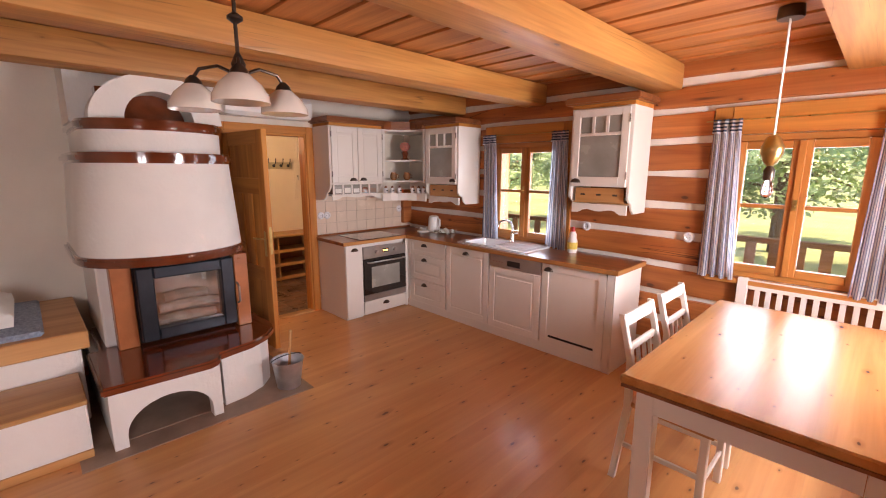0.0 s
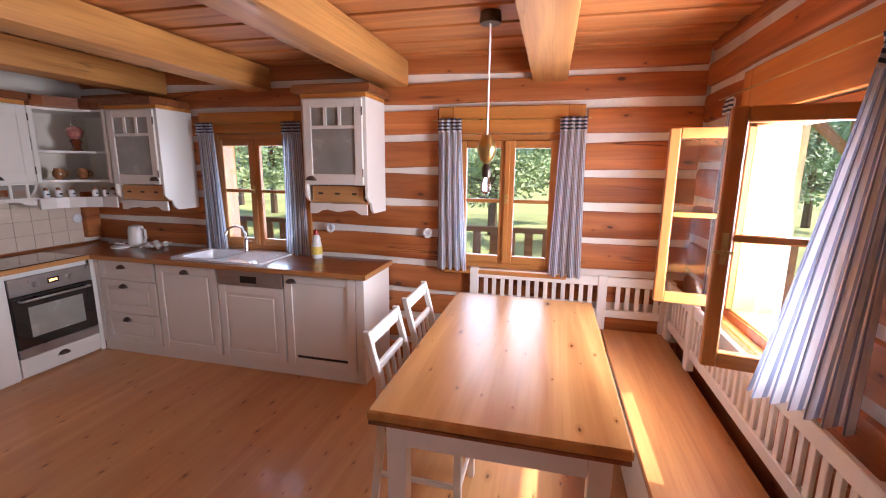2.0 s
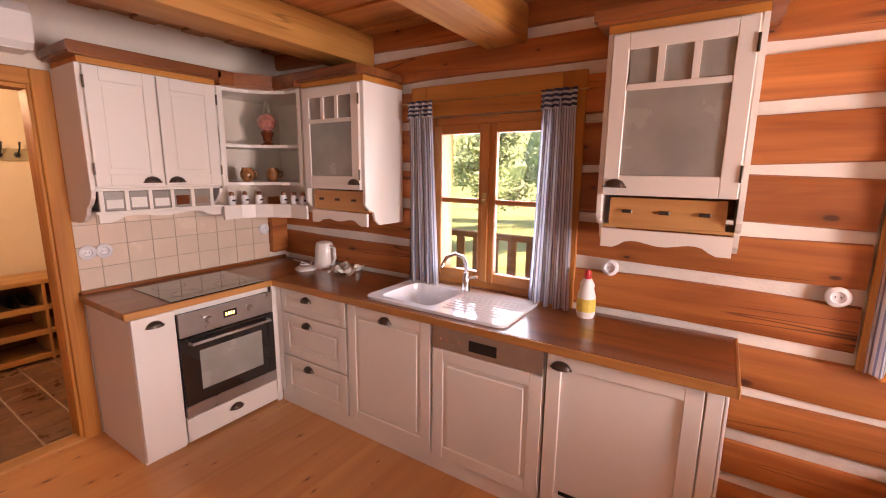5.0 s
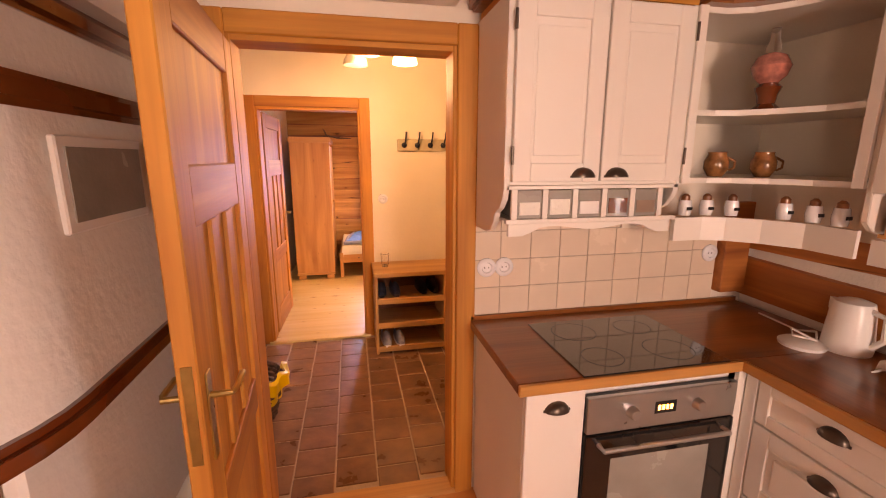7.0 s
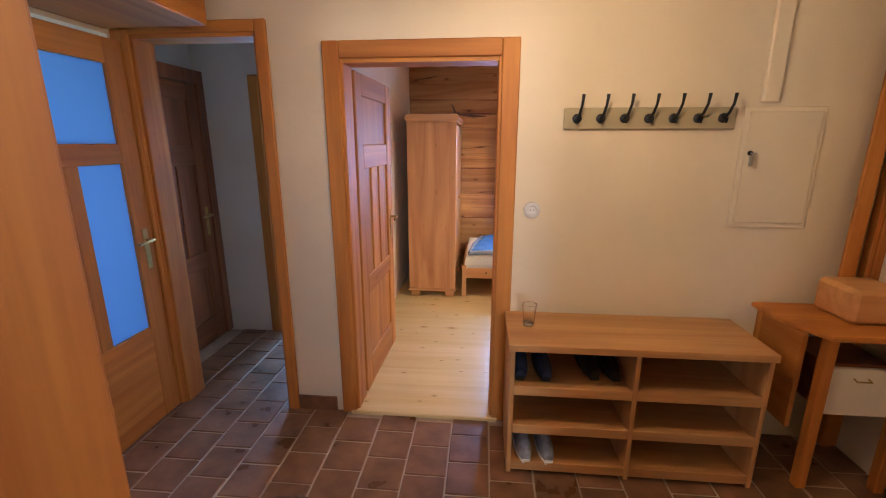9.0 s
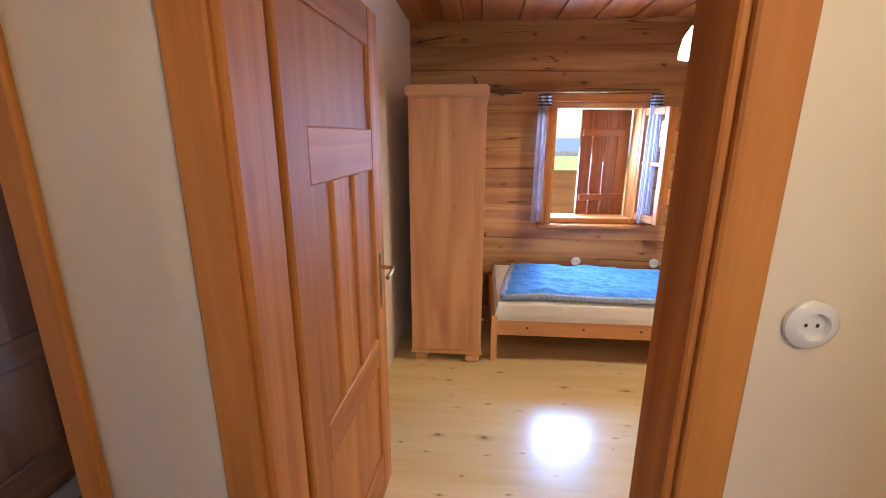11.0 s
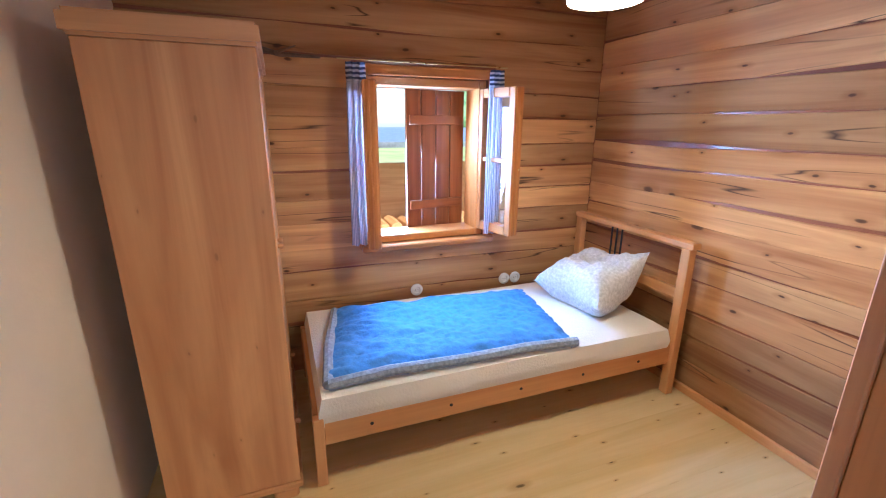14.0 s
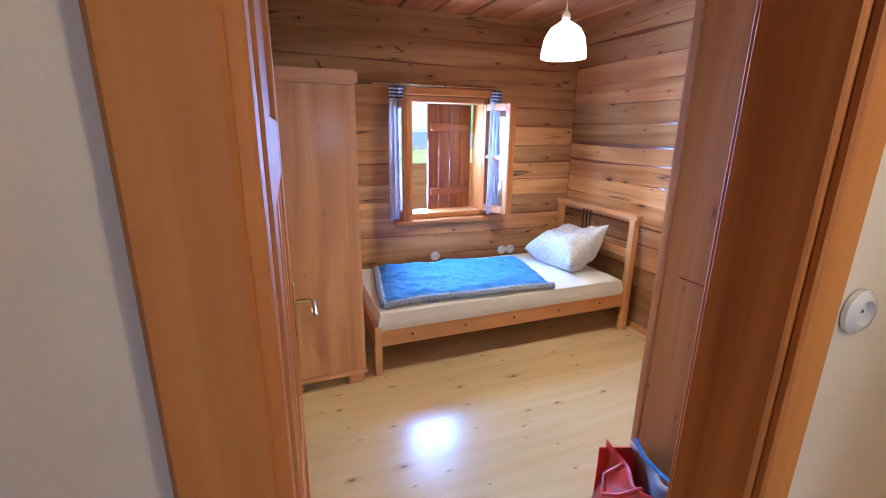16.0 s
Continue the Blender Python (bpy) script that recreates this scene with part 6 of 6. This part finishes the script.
door_frame("door_frame_5", pose(3.68, HALL_N - 0.05, 0), 0.10, 2.0, 0.04, "orange wooden frame at the hall's end", 0.07, False)
bk = thing("wicker_basket", "dark wicker waste basket with a yellow bag", "basket", pose(1.22, 5.36, 0.0))
WICK = paint("wicker", (0.10, 0.05, 0.025), 0.6, 0.5, 60.0, 0.5, 80)
for k in range(9):
    z = 0.012 + k * 0.032
    r = 0.13 + 0.07 * z / 0.3
    part("weave", tube([((r + 0.004 * (-1) ** (i + k)) * Vector((math.cos(a), math.sin(a), 0)) + Vector((0, 0, z)))[:] for i, a in enumerate(2 * math.pi * q / 32 for q in range(33))], 0.012 if k < 8 else 0.018, 6), WICK, bk)
for k in range(16):
    a = 2 * math.pi * k / 16
    part("stake", tube([(0.13 * math.cos(a), 0.13 * math.sin(a), 0), (0.195 * math.cos(a), 0.195 * math.sin(a), 0.27)], 0.006, 5), WICK, bk)
part("bottom", lathe([(0.125, 0.004), (0.125, 0.012)], 24), WICK, bk)
bm = bmesh.new()
rows = []
for j, (r, z) in enumerate(((0.17, 0.12), (0.185, 0.25), (0.20, 0.305), (0.225, 0.29), (0.23, 0.22))):
    rows.append([bm.verts.new((r * (1 + 0.05 * math.sin(k * 0.8 + j)) * math.cos(a), r * (1 + 0.05 * math.sin(k * 0.8 + j)) * math.sin(a), z + 0.012 * math.sin(k * 0.7))) for k, a in enumerate(radians(-70 + 4.6 * q) for q in range(24))])
for a, b in zip(rows, rows[1:]):
    for k in range(23):
        bm.faces.new((a[k], a[k + 1], b[k + 1], b[k]))
part("bag", bm, paint("yellow_plastic", (0.75, 0.52, 0.03), 0.35), bk, "yellow plastic bag over the rim", smooth=True)
hl = thing("ceiling_lamp", "lit three-armed ceiling lamp of the hall", "lamp", pose(2.05, 5.5, 0))
part("stem", tube([(0, 0, 2.44), (0, 0, 2.24)], 0.008, 8), BRASS, hl)
for k in range(3):
    a = radians(10 + 120 * k)
    p = Vector((0.18 * math.cos(a), 0.18 * math.sin(a), 0))
    arm = part("arm", tube([(0, 0, 2.26), (p.x * 0.6, p.y * 0.6, 2.28), (p.x, p.y, 2.24)], 0.006, 8), BRASS, hl, smooth=True)
    part("shade", lathe([(0.075, 2.14), (0.07, 2.17), (0.03, 2.235)], 20, at=(p.x, p.y, 0)), LIT_WARM if k == 0 else OPAL, arm, smooth=True)

# ---- bedroom ----
wd = thing("wardrobe", "tall narrow pine wardrobe on bun feet", "wardrobe")
WX0, WX1, WY0, WY1 = 1.14, 1.622, 8.52, BED_N - 0.03
part("side", boxes((WX0, WX1, WY0, WY0 + 0.022, 0.09, 1.77), bevel=0.003), PINE_FIGURE, wd)
part("side", boxes((WX0, WX1, WY1 - 0.022, WY1, 0.09, 1.77), bevel=0.003), PINE["z"], wd)
part("body", boxes((WX0, WX1 - 0.03, WY0 + 0.0225, WY1 - 0.0225, 0.10, 1.76)), PINE["z"], wd)
for k in range(2):
    y0 = WY0 + 0.024 + k * (WY1 - WY0 - 0.048) / 2
    f = part("door", boxes((WX1 - 0.029, WX1 - 0.004, y0 + 0.002, y0 + (WY1 - WY0 - 0.048) / 2 - 0.002, 0.36, 1.74), bevel=0.003), PINE["z"], wd)
    part("knob", lathe([(0.008, 0), (0.014, 0.015), (0.012, 0.025)], 14, at=(WX1 - 0.004, y0 + (0.42 if k == 0 else 0.05), 1.0), turn=pose(0, 0, 0, 0, 90)), PINE["z"], f, smooth=True)
f = part("drawer", boxes((WX1 - 0.029, WX1 - 0.004, WY0 + 0.026, WY1 - 0.026, 0.12, 0.35), bevel=0.003), PINE["y"], wd)
for y in (WY0 + 0.2, WY1 - 0.2):
    part("knob", lathe([(0.008, 0), (0.014, 0.015), (0.012, 0.025)], 14, at=(WX1 - 0.004, y, 0.24), turn=pose(0, 0, 0, 0, 90)), PINE["z"], f, smooth=True)
part("cornice", prism([(WX0 - 0.015, WY0 - 0.015), (WX1 + 0.015, WY0 - 0.015), (WX1 + 0.015, WY1), (WX0 - 0.015, WY1)], 1.771, 1.842, "z", bevel=0.012), PINE["x"], wd)
part("plinth", boxes((WX0 - 0.01, WX1 + 0.01, WY0 - 0.01, WY1, 0.06, 0.0895), bevel=0.006), PINE["x"], wd)
for x in (WX0 + 0.01, WX1 - 0.11):
    part("foot", boxes((x, x + 0.10, WY0 + 0.0, WY0 + 0.08, 0.0, 0.0595), bevel=0.012), PINE["x"], wd)
    part("foot", boxes((x, x + 0.10, WY1 - 0.09, WY1 - 0.01, 0.0, 0.0595), bevel=0.012), PINE["x"], wd)
ant = thing("antlers", "pair of dark antlers lying on the wardrobe", "antlers", pose(1.56, 9.36, 1.842))
ANT = paint("horn", (0.12, 0.07, 0.04), 0.6, 0.3, 30)
part("beam", tube([(-0.12, 0.1, 0.02), (0.0, 0.0, 0.06), (0.15, 0.03, 0.03), (0.34, -0.02, 0.02)], [0.016, 0.015, 0.012, 0.006], 8), ANT, ant, smooth=True)
part("tine", tube([(0.0, 0.0, 0.06), (-0.03, -0.04, 0.13), (-0.05, -0.05, 0.15)], [0.012, 0.008, 0.003], 7), ANT, ant, smooth=True)
part("tine", tube([(0.13, 0.03, 0.035), (0.15, -0.06, 0.03), (0.22, -0.12, 0.05)], [0.011, 0.008, 0.003], 7), ANT, ant, smooth=True)
bd = thing("bed", "pine single bed with a high open headboard", "bed")
BX0, BX1, BY0, BY1 = 1.69, 3.74, 8.545, BED_N - 0.06
part("side_rail", boxes((BX0 + 0.045, BX1 - 0.05, BY0 + 0.01, BY0 + 0.035, 0.20, 0.32), bevel=0.004), PINE["x"], bd)
part("side_rail", boxes((BX0 + 0.045, BX1 - 0.05, BY1 - 0.035, BY1 - 0.01, 0.20, 0.32), bevel=0.004), PINE["x"], bd)
part("foot_rail", boxes((BX0 + 0.005, BX0 + 0.03, BY0 + 0.046, BY1 - 0.046, 0.20, 0.34), bevel=0.004), PINE["y"], bd)
for y in (BY0, BY1 - 0.045):
    part("leg", boxes((BX0, BX0 + 0.045, y, y + 0.045, 0, 0.34), bevel=0.004), PINE["z"], bd)
    part("post", boxes((BX1 - 0.05, BX1, y - 0.012, y + 0.045, 0, 0.90), bevel=0.004), PINE["z"], bd)
for z0, z1 in ((0.90, 0.935), (0.60, 0.66), (0.30, 0.36)):
    part("head_rail", boxes((BX1 - 0.055, BX1 + 0.005, BY0 - 0.03, BY1 + 0.01, z0, z1) if z0 > 0.8 else (BX1 - 0.04, BX1 - 0.012, BY0 + 0.046, BY1 - 0.046, z0, z1), bevel=0.004), PINE["y"], bd)
for k in range(3):
    part("head_bar", tube([(BX1 - 0.026, 9.06 + k * 0.045, 0.66), (BX1 - 0.026, 9.06 + k * 0.045, 0.90)], 0.006, 8), IRON, bd, "thin dark metal bar")
part("slat_base", boxes((BX0 + 0.05, BX1 - 0.06, BY0 + 0.04, BY1 - 0.04, 0.22, 0.245)), PINE["y"], bd)
for k in range(5):
    part("bolt", lathe([(0.009, 0), (0.007, 0.004)], 10, at=(BX0 + 0.25 + k * 0.38, BY0 + 0.011, 0.26), turn=pose(0, 0, 0, 90)), IRON, bd)
bm = soft_pad(BX1 - BX0 - 0.09, BY1 - BY0 - 0.01, 0.185, 1, 0.008, 0.82)
solo("mattress", bm, LINEN, "mattress in a cream fitted sheet", "mattress", at=pose((BX0 + BX1) / 2 - 0.02, (BY0 + BY1) / 2, 0.275), smooth=True)
bm = bmesh.new()
bmesh.ops.create_grid(bm, x_segments=96, y_segments=70, size=1)
for v in bm.verts:
    x, y = v.co.x, v.co.y
    q = noise.noise(Vector((x * 3, y * 3, 1))) * 0.022 + abs(noise.noise(Vector((x * 5 + y * 3, y * 6 - x * 2, 4)))) * 0.022 + noise.noise(Vector((x * 16, y * 12, 7))) * 0.004
    e = max(abs(x), abs(y))
    v.co = Vector((x * 0.63 + 0.05 * y, y * 0.38 + 0.015 * math.sin(4 * x), 0.045 * (1 - e ** 8) + q))
duv = thing("duvet", "folded grey-blue patterned duvet, the window's blue light painted over its middle", "bedding", pose(2.45, 8.975, 0.455, 0, 0, -3))
# same grey-blue cloth as the border; blue daylight is painted into the cover
dm = part("cover", bm, BLUE_AND_DAYLIT, duv, smooth=True)
so = dm.modifiers.new("thick", "SOLIDIFY")
so.thickness, so.offset = 0.03, -1
part("border", tube([(-0.66, -0.395, 0.0), (-0.4, -0.385, 0.018), (0.0, -0.38, 0.01), (0.3, -0.375, 0.016), (0.6, -0.37, 0.0)], 0.026, 8), PATTERN, duv, "grey patterned fold", smooth=True)
part("border", tube([(-0.66, -0.395, 0.0), (-0.64, -0.1, 0.02), (-0.58, 0.37, 0.005)], 0.026, 8), PATTERN, duv, smooth=True)


def pillow_mesh(w, d, h, seed):
    """A plump bag of feathers with drawn-out corners, one of them standing up."""
    bm = bmesh.new()
    n = 34
    sheets = []
    for side in (1, -1):
        rows = []
        for i in range(n + 1):
            row = []
            for j in range(n + 1):
                u, v = 2 * i / n - 1, 2 * j / n - 1
                full = ((1 - u ** 4) * (1 - v ** 4)) ** 0.55
                ear = (abs(u) * abs(v)) ** 3
                pull = 1 - 0.10 * (1 - abs(u)) * abs(v) - 0.10 * (1 - abs(v)) * abs(u)
                x, y = w / 2 * u * pull * (1 + 0.06 * ear), d / 2 * v * pull * (1 + 0.06 * ear)
                z = side * h / 2 * full
                crease = noise.noise(Vector((u * 3 + seed, v * 3, side))) * 0.022 + abs(noise.noise(Vector((u * 5 + v * 2, v * 6, seed)))) * 0.022
                z += crease * full
                up = max(0.0, (u - v) / 2) ** 3
                z += 0.20 * up + 0.05 * max(0.0, (u + v) / 2) ** 2 - 0.05 * math.exp(-6 * ((u - 0.25) ** 2 + (v - 0.1) ** 2)) * (side > 0)
                row.append(Vector((x - 0.05 * up, y + 0.05 * up, z)))
            rows.append(row)
        sheets.append(rows)
    low = min(q.z for rows in sheets for row in rows for q in row)
    verts = [[[None] * (n + 1) for _ in range(n + 1)] for _ in range(2)]
    for k in range(2):
        for i in range(n + 1):
            for j in range(n + 1):
                rim = i in (0, n) or j in (0, n)
                q = sheets[k][i][j] - Vector((0, 0, low))
                verts[k][i][j] = verts[0][i][j] if k and rim else bm.verts.new(q)
        for i in range(n):
            for j in range(n):
                bm.faces.new((verts[k][i][j], verts[k][i + 1][j], verts[k][i + 1][j + 1], verts[k][i][j + 1]))
    return bm


solo("pillow", pillow_mesh(0.50, 0.52, 0.30, 5), PILLOW, "plump white speckled pillow with one corner standing up", "pillow", at=pose(3.47, 8.97, 0.44, 0, -8, 8), smooth=True)
for x in (2.46, 3.13, 3.22):
    socket(x, BED_N - 0.006, 0.46, facing_s)
bl = thing("bedroom_lamp", "lit white bell-shaped pendant lamp", "lamp", pose(2.69, 8.2, 0))
part("cord", tube([(0, 0, 2.42), (0, 0, 2.13)], 0.004, 6), PLASTIC, bl)
part("cap", lathe([(0.022, 2.10), (0.024, 2.13), (0.012, 2.15)], 16), PLASTIC, bl, smooth=True)
sd = part("shade", lathe([(0.118, 1.925), (0.118, 1.95), (0.105, 2.02), (0.075, 2.07), (0.03, 2.10)], 32, open_foot=True), LIT, bl, "glowing opal glass shade", smooth=True)
# wardrobe panel beside the doorway, with a bag before it
lf = thing("tall_cabinet", "tall plain pine cabinet beside the bedroom door", "cabinet")
part("side", boxes((2.57, 2.592, 6.66, 7.268, 0.0, 2.12), bevel=0.003), PINE_SIDE, lf)
part("body", boxes((2.593, BED_E - 0.05, 6.66, 7.24, 0.02, 2.10)), PINE["z"], lf)
part("edge", boxes((2.56, 2.605, 7.269, 7.30, 0.0, 2.13), bevel=0.003), PINE_SIDE, lf)
part("split", boxes((2.5685, 2.5705, 6.75, 7.20, 1.02, 1.026)), DARK["y"], lf, "long dark drying split")
part("front", boxes((2.606, BED_E - 0.05, 7.241, 7.268, 0.04, 2.09), bevel=0.003), PINE["z"], lf)
part("top", boxes((2.55, BED_E - 0.05, 6.66, 7.31, 2.131, 2.16), bevel=0.004), PINE["x"], lf)
RED = paint("red_bag", (0.58, 0.03, 0.022), 0.4, 0.3, 9.0)
bg = thing("shopping_bag", "red printed shopping bag with a pale grey side", "bag", pose(2.39, 7.06, 0.0, 0, 0, 70))


def sag(name, mat, x0, x1, lean, label, h0, h1):
    bm = bmesh.new()
    n, rows = 12, []
    for i in range(n + 1):
        u = i / n
        col = []
        for k in range(9):
            v = k / 8
            top = h0 + (h1 - h0) * u - 0.05 * math.sin(math.pi * u)
            col.append(bm.verts.new((x0 + (x1 - x0) * u, lean * (1 - 0.5 * v) + 0.018 * math.sin(u * 9 + v * 5) * v, top * v)))
        rows.append(col)
    for a, b in zip(rows, rows[1:]):
        for k in range(8):
            bm.faces.new((a[k], b[k], b[k + 1], a[k + 1]))
    ob = part(name, bm, mat, bg, label, smooth=True)
    so = ob.modifiers.new("thick", "SOLIDIFY")
    so.thickness = 0.004


sag("front_side", RED, -0.2, 0.2, 0.10, "red printed side", 0.38, 0.30)
sag("back_side", paint("grey_bag", (0.52, 0.54, 0.58), 0.45), -0.2, 0.2, -0.10, "pale grey side", 0.40, 0.30)
part("end_side", boxes((-0.202, -0.196, -0.095, 0.095, 0.0, 0.30)), RED, bg)
part("end_side", boxes((0.196, 0.202, -0.095, 0.095, 0.0, 0.26)), RED, bg)
part("bottom", boxes((-0.195, 0.195, -0.095, 0.095, 0.0, 0.006)), RED, bg)
part("printed_bars", boxes((-0.12, 0.02, 0.102, 0.106, 0.08, 0.10), (-0.10, 0.0, 0.102, 0.106, 0.12, 0.19)), PLASTIC, bg)
part("rim_tape", tube([(-0.2, -0.052, 0.398), (-0.1, -0.06, 0.345), (0.0, -0.06, 0.305), (0.1, -0.05, 0.29), (0.2, -0.055, 0.30)], 0.009, 6), BLUE_AND_DAYLIT, bg, "dark blue rim tape")
part("handle", tube([(-0.08, 0.05, 0.32), (-0.06, 0.12, 0.27), (0.0, 0.15, 0.22), (0.05, 0.13, 0.26), (0.07, 0.05, 0.29)], 0.009, 8), RED, bg, smooth=True)
# yard store outside the bedroom window
wl = thing("woodshed", "grey timber woodshed with stacked logs", "shed")
part("wall", boxes((0.5, 6.0, 14.4, 14.5, -0.6, 0.9)), PINE["x"], wl)
part("roof", prism([(13.2, 1.22), (14.6, 1.42), (14.6, 1.5), (13.2, 1.3)], 0.2, 6.3, "x"), ZINC, wl)
rng = random.Random(8)
for k in range(60):
    x, z = 1.2 + 0.22 * (k % 20) + rng.uniform(-0.03, 0.03), -0.48 + 0.2 * (k // 20)
    part("split_log", tube([(x, 13.6, z), (x, 14.2, z + rng.uniform(-0.02, 0.02))], rng.uniform(0.085, 0.105), 7), OAK["y"], wl)
for k in range(4):
    part("post", boxes((0.8 + k * 1.6, 0.92 + k * 1.6, 13.4, 13.52, -0.6, 1.24)), PORCH, wl)
